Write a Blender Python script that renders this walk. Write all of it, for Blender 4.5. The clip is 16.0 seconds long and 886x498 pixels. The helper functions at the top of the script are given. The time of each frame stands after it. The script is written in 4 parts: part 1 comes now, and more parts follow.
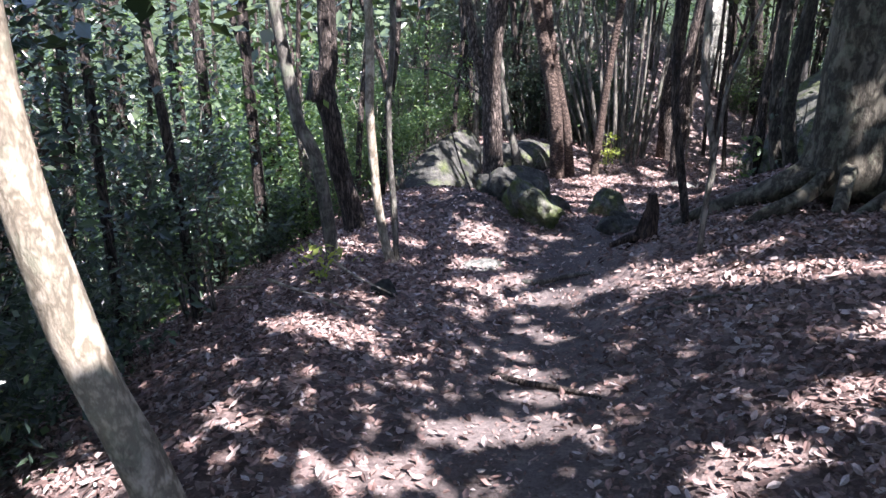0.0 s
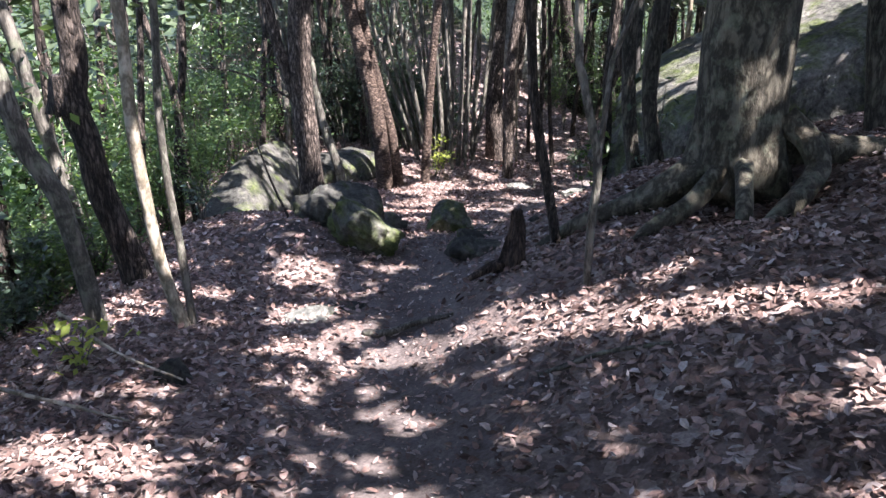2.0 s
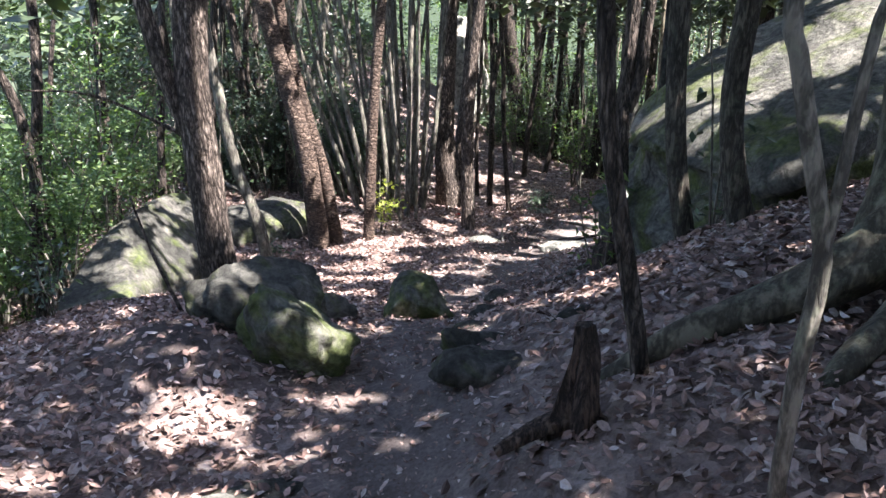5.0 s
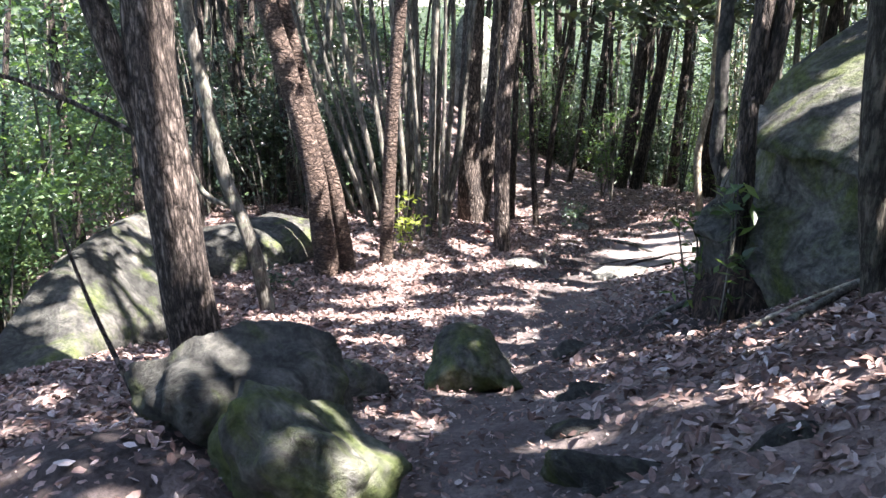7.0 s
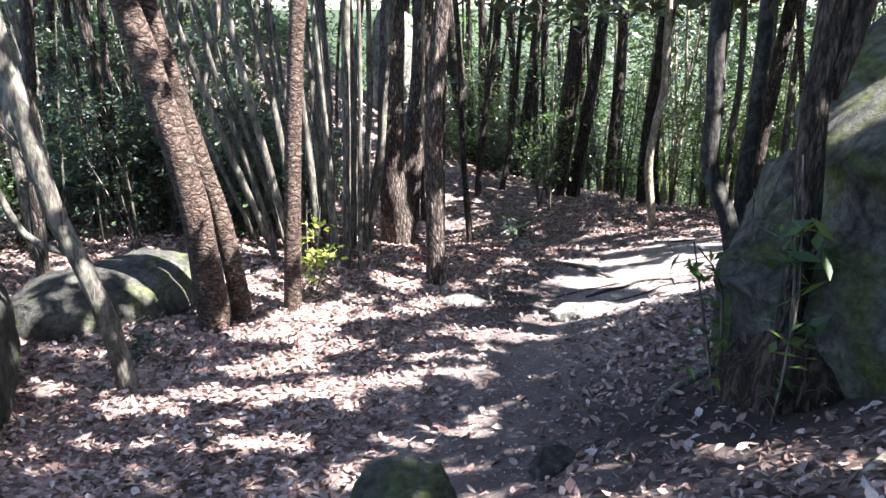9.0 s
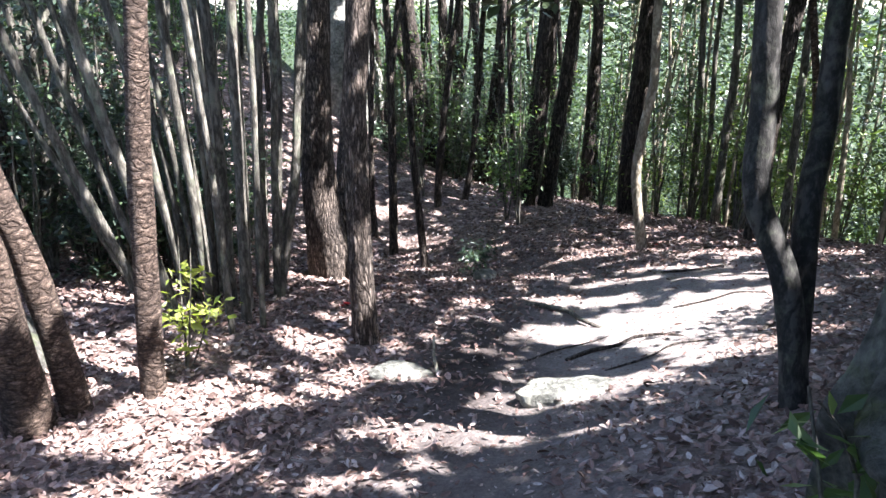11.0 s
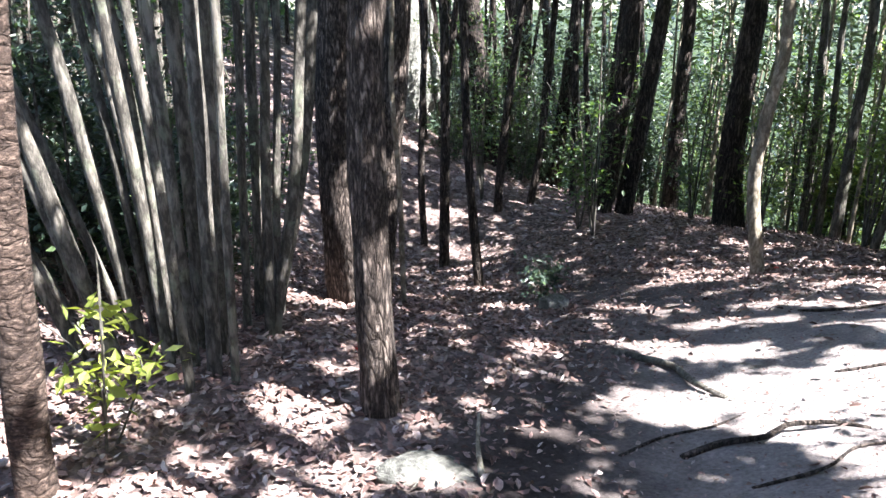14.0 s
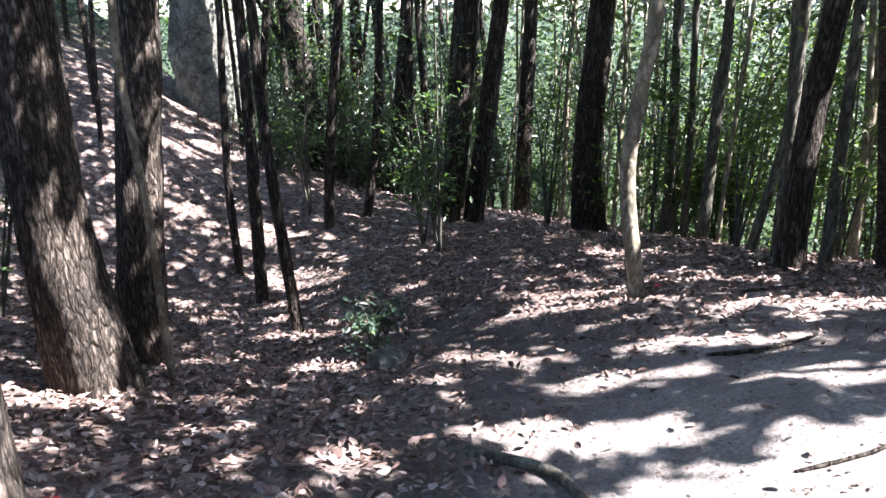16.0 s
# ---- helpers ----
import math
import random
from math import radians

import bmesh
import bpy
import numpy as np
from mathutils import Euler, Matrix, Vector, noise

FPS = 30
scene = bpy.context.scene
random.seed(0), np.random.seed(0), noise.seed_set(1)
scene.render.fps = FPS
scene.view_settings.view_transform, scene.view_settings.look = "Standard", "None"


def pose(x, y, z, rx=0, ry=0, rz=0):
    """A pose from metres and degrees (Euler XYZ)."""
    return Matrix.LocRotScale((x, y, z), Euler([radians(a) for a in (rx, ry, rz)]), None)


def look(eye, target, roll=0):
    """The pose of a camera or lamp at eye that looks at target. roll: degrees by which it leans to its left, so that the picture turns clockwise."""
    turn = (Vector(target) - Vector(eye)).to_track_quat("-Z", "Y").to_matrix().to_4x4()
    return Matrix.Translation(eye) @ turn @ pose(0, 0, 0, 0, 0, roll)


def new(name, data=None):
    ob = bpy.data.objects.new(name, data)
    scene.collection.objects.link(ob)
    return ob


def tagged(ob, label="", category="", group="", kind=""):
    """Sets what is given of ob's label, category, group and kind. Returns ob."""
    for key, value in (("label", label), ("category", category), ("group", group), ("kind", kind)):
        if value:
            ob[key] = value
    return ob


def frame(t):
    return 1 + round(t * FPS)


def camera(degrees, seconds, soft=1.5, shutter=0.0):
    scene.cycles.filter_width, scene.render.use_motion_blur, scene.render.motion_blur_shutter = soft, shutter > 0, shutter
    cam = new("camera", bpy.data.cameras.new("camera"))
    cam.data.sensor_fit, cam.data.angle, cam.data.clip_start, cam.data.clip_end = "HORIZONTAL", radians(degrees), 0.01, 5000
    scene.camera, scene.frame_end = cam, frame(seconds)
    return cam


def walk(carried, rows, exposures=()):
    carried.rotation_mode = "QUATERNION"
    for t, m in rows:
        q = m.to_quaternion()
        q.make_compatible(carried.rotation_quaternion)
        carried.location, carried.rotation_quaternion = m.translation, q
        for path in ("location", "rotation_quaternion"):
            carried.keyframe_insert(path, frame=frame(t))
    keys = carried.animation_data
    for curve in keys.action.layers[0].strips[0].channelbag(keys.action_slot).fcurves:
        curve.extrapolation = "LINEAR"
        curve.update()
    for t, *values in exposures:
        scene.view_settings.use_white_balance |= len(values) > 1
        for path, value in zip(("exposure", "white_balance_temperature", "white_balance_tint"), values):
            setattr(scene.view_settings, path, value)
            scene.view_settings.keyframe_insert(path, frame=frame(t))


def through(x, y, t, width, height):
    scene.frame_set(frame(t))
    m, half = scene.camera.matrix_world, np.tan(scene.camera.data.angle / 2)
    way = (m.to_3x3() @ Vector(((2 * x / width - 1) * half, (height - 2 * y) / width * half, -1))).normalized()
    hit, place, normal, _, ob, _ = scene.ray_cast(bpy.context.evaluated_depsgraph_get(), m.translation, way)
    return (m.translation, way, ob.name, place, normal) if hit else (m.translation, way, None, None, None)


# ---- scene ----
cam = camera(59.7, 16.0)
METRES, EYE, TILT, LEAN, TURN = 13.0, 1.6, -22.5, 0.0, 0.0
ROWS = [
    (0.0, 0.0, 0.0, 0.0, 0.0, 0.0, 0.0),
    (0.5, 0.0046, 0.0299, 0.0046, -2.69, 0.05, 1.01),
    (1.0, 0.0047, 0.0606, 0.0082, -6.49, 0.11, 2.7),
    (1.5, 0.008, 0.0889, 0.0132, -10.56, -0.09, 4.3),
    (2.0, 0.0088, 0.1153, 0.0197, -12.76, -0.2, 5.12),
    (2.5, 0.0129, 0.1458, 0.0243, -14.76, -0.26, 5.98),
    (3.0, 0.0127, 0.173, 0.0328, -16.7, -0.37, 6.7),
    (3.5, 0.0181, 0.2013, 0.0375, -17.78, -0.36, 7.09),
    (4.0, 0.0209, 0.2286, 0.0429, -17.94, 0.48, 7.02),
    (4.5, 0.0277, 0.2621, 0.0469, -17.88, 1.7, 7.02),
    (7.0, 0.0491, 0.4255, 0.0754, -17.94, 2.76, 7.16),
    (7.5, 0.0566, 0.4566, 0.0818, -18.08, 2.74, 7.19),
    (8.0, 0.0612, 0.4852, 0.0883, -19.08, 2.69, 7.56),
    (8.5, 0.0765, 0.5161, 0.0964, -21.24, 2.42, 8.45),
    (9.0, 0.0936, 0.5434, 0.1046, -23.55, 2.13, 9.29),
    (9.5, 0.119, 0.5746, 0.1137, -25.53, 1.78, 10.09),
    (12.0, 0.1988, 0.7052, 0.1413, -25.47, 1.79, 10.21),
    (12.5, 0.2071, 0.7163, 0.1459, -24.77, 1.93, 9.86),
    (13.0, 0.2239, 0.7347, 0.146, -22.47, 2.31, 8.93),
    (13.5, 0.2332, 0.7628, 0.1445, -21.01, 2.53, 8.39),
    (14.0, 0.244, 0.7899, 0.1462, -20.92, 2.67, 8.49),
    (14.5, 0.2584, 0.8159, 0.1493, -22.28, 2.55, 8.99),
    (15.0, 0.2788, 0.8435, 0.1524, -26.0, 2.04, 10.52),
    (15.5, 0.2989, 0.872, 0.1584, -29.25, 1.49, 11.74),
    (16.0, 0.3253, 0.8986, 0.1636, -31.49, 1.0, 12.56),
]
walk(cam, [(t, pose(0, 0, EYE, TILT, LEAN, TURN) @ pose(METRES * x, METRES * y, METRES * z, 90 + pitch, roll, yaw)) for t, x, y, z, yaw, pitch, roll in ROWS], [(0.0, 2.42, 6050, 25), (3.5, 2.66, 6450, 20), (4.5, 2.72, 6450, 19), (7.5, 3.12, 6400, 20), (8.5, 3.2, 6350, 19), (9.5, 2.97, 6200, 18), (13.0, 3.0, 6100, 17), (16.0, 2.98, 6100, 17)])

# world and sun
SUN_AZ, SUN_EL = 138.0, 56.0
sun_dir = Vector((math.sin(radians(SUN_AZ)) * math.cos(radians(SUN_EL)), math.cos(radians(SUN_AZ)) * math.cos(radians(SUN_EL)), math.sin(radians(SUN_EL))))
world = bpy.data.worlds.new("world")
scene.world = world
world.use_nodes = True
wn = world.node_tree
sky = wn.nodes.new("ShaderNodeTexSky")
sky.sky_type, sky.sun_disc = "NISHITA", False
sky.sun_elevation, sky.sun_rotation = radians(SUN_EL), radians(SUN_AZ)
wn.links.new(sky.outputs[0], wn.nodes["Background"].inputs[0])
wn.nodes["Background"].inputs[1].default_value = 0.125
sun = new("sun", bpy.data.lights.new("sun", "SUN"))
sun.data.energy, sun.data.angle, sun.data.color = 5.0, radians(0.55), (1.0, 0.96, 0.9)
sun.matrix_world = look(sun_dir * 40, (0, 0, 0))


# ---- materials ----
def mat(name, build):
    m = bpy.data.materials.new(name)
    m.use_nodes = True
    n = m.node_tree.nodes
    build(m.node_tree, n, n["Principled BSDF"])
    return m


def add(tree, kind, **values):
    node = tree.nodes.new(kind)
    for key, value in values.items():
        if key in node.inputs:
            node.inputs[key].default_value = value
    return node


def place(tree, scale=(1, 1, 1)):
    tc = tree.nodes.new("ShaderNodeTexCoord")
    mp = tree.nodes.new("ShaderNodeMapping")
    mp.inputs["Scale"].default_value = scale
    tree.links.new(tc.outputs["Object"], mp.inputs["Vector"])
    return mp.outputs[0]


def noise_fac(tree, vec, scale, detail=5.0, rough=0.6, distortion=0.0):
    nd = add(tree, "ShaderNodeTexNoise", Scale=scale, Detail=detail, Roughness=rough, Distortion=distortion)
    tree.links.new(vec, nd.inputs["Vector"])
    return nd.outputs[0]


def ramp(tree, fac, stops):
    r = tree.nodes.new("ShaderNodeValToRGB")
    els = r.color_ramp.elements
    while len(els) < len(stops):
        els.new(0.5)
    for e, (p, c) in zip(els, stops):
        e.position, e.color = p, (*c, 1)
    tree.links.new(fac, r.inputs[0])
    return r.outputs[0]


def mix(tree, fac, a, b, mode="MIX"):
    m = tree.nodes.new("ShaderNodeMix")
    m.data_type, m.blend_type = "RGBA", mode
    for sock, val in ((m.inputs[0], fac), (m.inputs[6], a), (m.inputs[7], b)):
        if isinstance(val, (int, float)):
            sock.default_value = val
        elif isinstance(val, tuple):
            sock.default_value = (*val, 1)
        else:
            tree.links.new(val, sock)
    return m.outputs[2]


def bump(tree, bsdf, height, strength, distance=0.02):
    b = add(tree, "ShaderNodeBump", Strength=strength, Distance=distance)
    tree.links.new(height, b.inputs["Height"])
    tree.links.new(b.outputs[0], bsdf.inputs["Normal"])


def leaf_mat(name, dark, light, gloss=0.45, through=0.35, yellow=None):
    """Living leaves: each blade its own green, light shows through."""
    def build(tree, n, bsdf):
        geo = n.new("ShaderNodeNewGeometry")
        stops = [(0.0, dark), (0.75, light), (1.0, yellow or light)]
        col = ramp(tree, geo.outputs["Random Per Island"], stops)
        tree.links.new(col, bsdf.inputs["Base Color"])
        bsdf.inputs["Roughness"].default_value = gloss
        tr = n.new("ShaderNodeBsdfTranslucent")
        tint = mix(tree, 1.0, col, (1.5, 1.6, 0.7), "MULTIPLY")
        tree.links.new(tint, tr.inputs[0])
        mx = n.new("ShaderNodeMixShader")
        mx.inputs[0].default_value = through
        tree.links.new(bsdf.outputs[0], mx.inputs[1])
        tree.links.new(tr.outputs[0], mx.inputs[2])
        tree.links.new(mx.outputs[0], n["Material Output"].inputs[0])
    return mat(name, build)


def bark_mat(name, deep, mid, pale, stretch, scale, strength, lichen=0.0, low=0.32, high=0.62, plates=0.0, tall=1.0):
    """plates: how many bark plates to the metre, tall: under 1 they are long, over 1 flat. stretch under 1: furrows run up the stem; over 1: scales lie across it."""
    def build(tree, n, bsdf):
        v = place(tree, (1, 1, stretch))
        a = noise_fac(tree, v, scale, 4.0, 0.65, 0.15)
        fold = n.new("ShaderNodeMath")
        fold.operation = "MULTIPLY_ADD"
        fold.inputs[1].default_value, fold.inputs[2].default_value = 2.0, -1.0
        tree.links.new(a, fold.inputs[0])
        ridge = n.new("ShaderNodeMath")
        ridge.operation = "ABSOLUTE"
        tree.links.new(fold.outputs[0], ridge.inputs[0])
        fine = noise_fac(tree, v, scale * 4.0, 6.0, 0.7)
        both = n.new("ShaderNodeMath")
        both.operation = "MULTIPLY_ADD"
        both.inputs[1].default_value = 1.3
        tree.links.new(ridge.outputs[0], both.inputs[0])
        half = n.new("ShaderNodeMath")
        half.operation = "MULTIPLY"
        half.inputs[1].default_value = 0.6
        tree.links.new(fine, half.inputs[0])
        tree.links.new(half.outputs[0], both.inputs[2])
        col = ramp(tree, both.outputs[0], [(low, deep), ((low + high) / 2, mid), (high, pale)])
        big = noise_fac(tree, place(tree), 2.2, 5.0, 0.65)
        col = mix(tree, 1.0, col, ramp(tree, big, [(0.3, (0.65, 0.66, 0.66)), (0.7, (1.4, 1.36, 1.3))]), "MULTIPLY")
        if lichen:
            spots = ramp(tree, noise_fac(tree, place(tree), 7.0, 7.0, 0.7, 0.4), [(0.52, (0, 0, 0)), (0.66, (lichen, lichen, lichen))])
            col = mix(tree, spots, col, (0.22, 0.25, 0.17))
        relief = both.outputs[0]
        if plates:
            w = place(tree, (1, 1, tall))
            cell = add(tree, "ShaderNodeTexVoronoi", Scale=plates)
            cell.feature = "DISTANCE_TO_EDGE"
            tree.links.new(mix(tree, 0.16, w, noise_col(tree, w, 7.0), "ADD"), cell.inputs["Vector"])
            crack = ramp(tree, cell.outputs["Distance"], [(0.0, (0.45, 0.44, 0.43)), (0.1, (0.78, 0.78, 0.78)), (0.3, (1.1, 1.1, 1.1))])
            col = mix(tree, 1.0, col, crack, "MULTIPLY")
            raised = n.new("ShaderNodeMath")
            raised.operation = "MULTIPLY_ADD"
            raised.inputs[1].default_value = 0.9
            tree.links.new(crack, raised.inputs[0])
            tree.links.new(half.outputs[0], raised.inputs[2])
            relief = raised.outputs[0]
        tree.links.new(col, bsdf.inputs["Base Color"])
        bsdf.inputs["Roughness"].default_value = 0.85
        bsdf.inputs["Specular IOR Level"].default_value = 0.25
        bump(tree, bsdf, relief, strength, 0.03)
    return mat(name, build)


def noise_col(tree, vec, scale):
    nd = add(tree, "ShaderNodeTexNoise", Scale=scale, Detail=3.0)
    tree.links.new(vec, nd.inputs["Vector"])
    return nd.outputs[1]


def rock_mat(name, moss, bright=1.0):
    def build(tree, n, bsdf):
        v = place(tree)
        big, fine = noise_fac(tree, v, 1.6, 6.0, 0.6), noise_fac(tree, v, 24.0, 6.0, 0.7)
        col = ramp(tree, big, [(0.25, (0.035, 0.037, 0.033)), (0.48, (0.095, 0.098, 0.088)), (0.75, (0.22, 0.215, 0.195))])
        col = mix(tree, 1.0, col, (bright, bright * 0.98, bright * 0.95), "MULTIPLY")
        speck = ramp(tree, fine, [(0.35, (0.55, 0.55, 0.55)), (0.65, (1.25, 1.25, 1.25))])
        col = mix(tree, 1.0, col, speck, "MULTIPLY")
        mott = noise_fac(tree, v, 7.0, 8.0, 0.72, 0.8)
        col = mix(tree, 1.0, col, ramp(tree, mott, [(0.32, (0.35, 0.36, 0.36)), (0.5, (1, 1, 1)), (0.68, (1.7, 1.7, 1.6))]), "MULTIPLY")
        crack = add(tree, "ShaderNodeTexVoronoi", Scale=0.8)
        crack.feature = "DISTANCE_TO_EDGE"
        tree.links.new(mix(tree, 0.35, v, noise_col(tree, v, 2.5), "ADD"), crack.inputs["Vector"])
        cr = ramp(tree, crack.outputs["Distance"], [(0.0, (0.55, 0.55, 0.55)), (0.02, (1, 1, 1))])
        col = mix(tree, 1.0, col, cr, "MULTIPLY")
        patch = ramp(tree, noise_fac(tree, v, 2.4, 7.0, 0.68, 0.6), [(0.64 - moss, (0, 0, 0)), (0.8 - moss, (0.75, 0.75, 0.75))])
        green = ramp(tree, fine, [(0.3, (0.035, 0.055, 0.012)), (0.7, (0.13, 0.17, 0.03))])
        col = mix(tree, patch, col, green)
        tree.links.new(col, bsdf.inputs["Base Color"])
        bsdf.inputs["Roughness"].default_value = 0.9
        bsdf.inputs["Specular IOR Level"].default_value = 0.2
        hsum = n.new("ShaderNodeMath")
        hsum.operation = "MULTIPLY_ADD"
        hsum.inputs[1].default_value = 0.45
        tree.links.new(fine, hsum.inputs[0])
        tree.links.new(mott, hsum.inputs[2])
        bump(tree, bsdf, hsum.outputs[0], 1.0, 0.06)
    return mat(name, build)


def ground_build(tree, n, bsdf):
    v = place(tree)
    big, mid, fine = noise_fac(tree, v, 0.5, 4.0), noise_fac(tree, v, 3.5, 6.0, 0.65), noise_fac(tree, v, 45.0, 5.0, 0.7)
    soil = ramp(tree, mid, [(0.3, (0.08, 0.066, 0.06)), (0.55, (0.14, 0.118, 0.108)), (0.8, (0.23, 0.198, 0.18))])
    crumbs = add(tree, "ShaderNodeTexVoronoi", Scale=17.0)
    tree.links.new(mix(tree, 0.05, v, noise_col(tree, v, 8.0), "ADD"), crumbs.inputs["Vector"])
    bits = ramp(tree, crumbs.outputs["Color"], [(0.1, (0.08, 0.06, 0.054)), (0.45, (0.17, 0.13, 0.115)), (0.75, (0.27, 0.21, 0.185)), (0.95, (0.42, 0.37, 0.34))])
    worn = n.new("ShaderNodeAttribute")
    worn.attribute_name = "worn"
    col = mix(tree, worn.outputs["Fac"], bits, soil)
    pale = n.new("ShaderNodeAttribute")
    pale.attribute_name = "pale"
    sandy = ramp(tree, mid, [(0.3, (0.2, 0.178, 0.165)), (0.7, (0.34, 0.312, 0.29))])
    col = mix(tree, pale.outputs["Fac"], col, sandy)
    # Far ground darkened to green: the missing shade is put into the colour.
    far_shade = n.new("ShaderNodeAttribute")
    far_shade.attribute_name = "far_shade"
    shade_green = ramp(tree, fine, [(0.3, (0.014, 0.022, 0.01)), (0.6, (0.035, 0.05, 0.02)), (0.8, (0.07, 0.09, 0.035))])
    col = mix(tree, far_shade.outputs["Fac"], col, shade_green)
    dark_soil = n.new("ShaderNodeAttribute")
    dark_soil.attribute_name = "dark_soil"
    dark_brown = ramp(tree, mid, [(0.3, (0.03, 0.025, 0.023)), (0.7, (0.075, 0.062, 0.057))])
    col = mix(tree, dark_soil.outputs["Fac"], col, dark_brown)
    col = mix(tree, 1.0, col, ramp(tree, fine, [(0.3, (0.6, 0.6, 0.6)), (0.7, (1.3, 1.3, 1.3))]), "MULTIPLY")
    tree.links.new(col, bsdf.inputs["Base Color"])
    bsdf.inputs["Roughness"].default_value = 0.95
    bsdf.inputs["Specular IOR Level"].default_value = 0.15
    hsum = n.new("ShaderNodeMath")
    hsum.operation = "MULTIPLY_ADD"
    hsum.inputs[1].default_value = 0.6
    tree.links.new(crumbs.outputs["Distance"], hsum.inputs[0])
    tree.links.new(fine, hsum.inputs[2])
    bump(tree, bsdf, hsum.outputs[0], 0.7, 0.03)


def litter_build(tree, n, bsdf):
    geo = n.new("ShaderNodeNewGeometry")
    col = ramp(tree, geo.outputs["Random Per Island"], [(0.0, (0.07, 0.048, 0.042)), (0.35, (0.17, 0.115, 0.098)), (0.62, (0.3, 0.205, 0.175)), (0.85, (0.36, 0.28, 0.25)), (1.0, (0.46, 0.41, 0.38))])
    col = mix(tree, 1.0, col, ramp(tree, noise_fac(tree, place(tree), 60.0), [(0.3, (0.7, 0.7, 0.7)), (0.7, (1.15, 1.15, 1.15))]), "MULTIPLY")
    tree.links.new(col, bsdf.inputs["Base Color"])
    bsdf.inputs["Roughness"].default_value = 0.8
    bsdf.inputs["Specular IOR Level"].default_value = 0.15


M_GROUND, M_LITTER = mat("forest_soil", ground_build), mat("fallen_leaves", litter_build)
M_LEAF = leaf_mat("leaf_green", (0.02, 0.034, 0.026), (0.05, 0.08, 0.053), 0.33, 0.3, (0.09, 0.135, 0.06))
# Lighter green: fresh leaves, and sun on further bushes put into the colour.
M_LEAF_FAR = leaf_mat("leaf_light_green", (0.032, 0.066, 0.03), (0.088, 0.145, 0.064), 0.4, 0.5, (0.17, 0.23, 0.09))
# Lighter still: sunlight on the right-hand bushes is put into the colour.
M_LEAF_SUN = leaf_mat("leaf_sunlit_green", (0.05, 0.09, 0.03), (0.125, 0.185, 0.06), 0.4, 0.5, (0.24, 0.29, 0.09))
M_CROWN = leaf_mat("leaf_canopy", (0.03, 0.045, 0.022), (0.07, 0.1, 0.045), 0.4, 0.12)
M_LEAF_YELLOW = leaf_mat("leaf_yellow_green", (0.12, 0.17, 0.03), (0.3, 0.34, 0.08), 0.45, 0.5)
M_BARK_ROUGH = bark_mat("bark_furrowed", (0.03, 0.024, 0.02), (0.13, 0.106, 0.09), (0.29, 0.245, 0.21), 0.24, 34.0, 1.0, 0.0, 0.3, 0.72, 24.0, 0.26)
M_BARK_SCALY = bark_mat("bark_scaly", (0.05, 0.036, 0.029), (0.13, 0.095, 0.075), (0.25, 0.195, 0.158), 2.2, 20.0, 1.0, 0.0, 0.28, 0.8, 12.0, 1.5)
M_BARK_GREY = bark_mat("bark_smooth_grey", (0.05, 0.047, 0.04), (0.1, 0.095, 0.081), (0.17, 0.16, 0.138), 0.3, 14.0, 0.35, 0.45)
M_BARK_OLD = bark_mat("bark_old_grey", (0.022, 0.02, 0.016), (0.052, 0.048, 0.039), (0.1, 0.093, 0.075), 0.22, 20.0, 0.8, 0.2)
M_BARK_DARK = bark_mat("bark_dark", (0.018, 0.015, 0.013), (0.06, 0.05, 0.042), (0.12, 0.10, 0.085), 0.2, 22.0, 0.8, 0.0, 0.32, 0.62, 26.0, 0.3)
M_BARK_PALE = bark_mat("bark_pale", (0.14, 0.122, 0.09), (0.26, 0.23, 0.175), (0.38, 0.345, 0.275), 0.5, 9.0, 0.25, 0.3)
M_BARK_GREAT = bark_mat("bark_great_tree", (0.028, 0.026, 0.019), (0.06, 0.055, 0.041), (0.11, 0.103, 0.078), 0.45, 8.0, 0.45, 0.35)
M_BARK_SLEEK = bark_mat("bark_sleek_dark", (0.016, 0.016, 0.015), (0.03, 0.03, 0.028), (0.06, 0.058, 0.054), 0.5, 10.0, 0.25, 0.2)
M_ROCK, M_ROCK_MOSS = rock_mat("granite", 0.12, 0.68), rock_mat("mossy_granite", 0.16, 1.15)
M_ROCK_GREEN = rock_mat("thickly_mossy_granite", 0.23, 1.1)
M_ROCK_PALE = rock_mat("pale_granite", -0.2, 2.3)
M_ROTTEN = bark_mat("rotten_wood", (0.015, 0.011, 0.009), (0.05, 0.036, 0.029), (0.1, 0.072, 0.057), 0.25, 20.0, 1.0)


def red_build(tree, n, bsdf):
    bsdf.inputs["Base Color"].default_value = (0.6, 0.03, 0.035, 1)
    bsdf.inputs["Roughness"].default_value = 0.5


M_RED = mat("red_plastic", red_build)


# ---- mesh helpers ----
def part(name, me, material, parent=None, label=""):
    me.materials.append(material)
    ob = new(name, me)
    if parent is not None:
        ob.parent = parent
    return tagged(ob, label)


def mesh_from(name, verts, faces, smooth=False):
    """A mesh out of arrays: faces all have the same number of corners."""
    me = bpy.data.meshes.new(name)
    verts, faces = np.asarray(verts, dtype=np.float32), np.asarray(faces, dtype=np.int32)
    me.vertices.add(len(verts))
    me.vertices.foreach_set("co", verts.ravel())
    me.loops.add(faces.size)
    me.loops.foreach_set("vertex_index", faces.ravel())
    me.polygons.add(len(faces))
    me.polygons.foreach_set("loop_start", np.arange(len(faces), dtype=np.int32) * faces.shape[1])
    me.polygons.foreach_set("use_smooth", np.full(len(faces), smooth))
    me.update(calc_edges=True)
    return me


rng = np.random.default_rng(7)


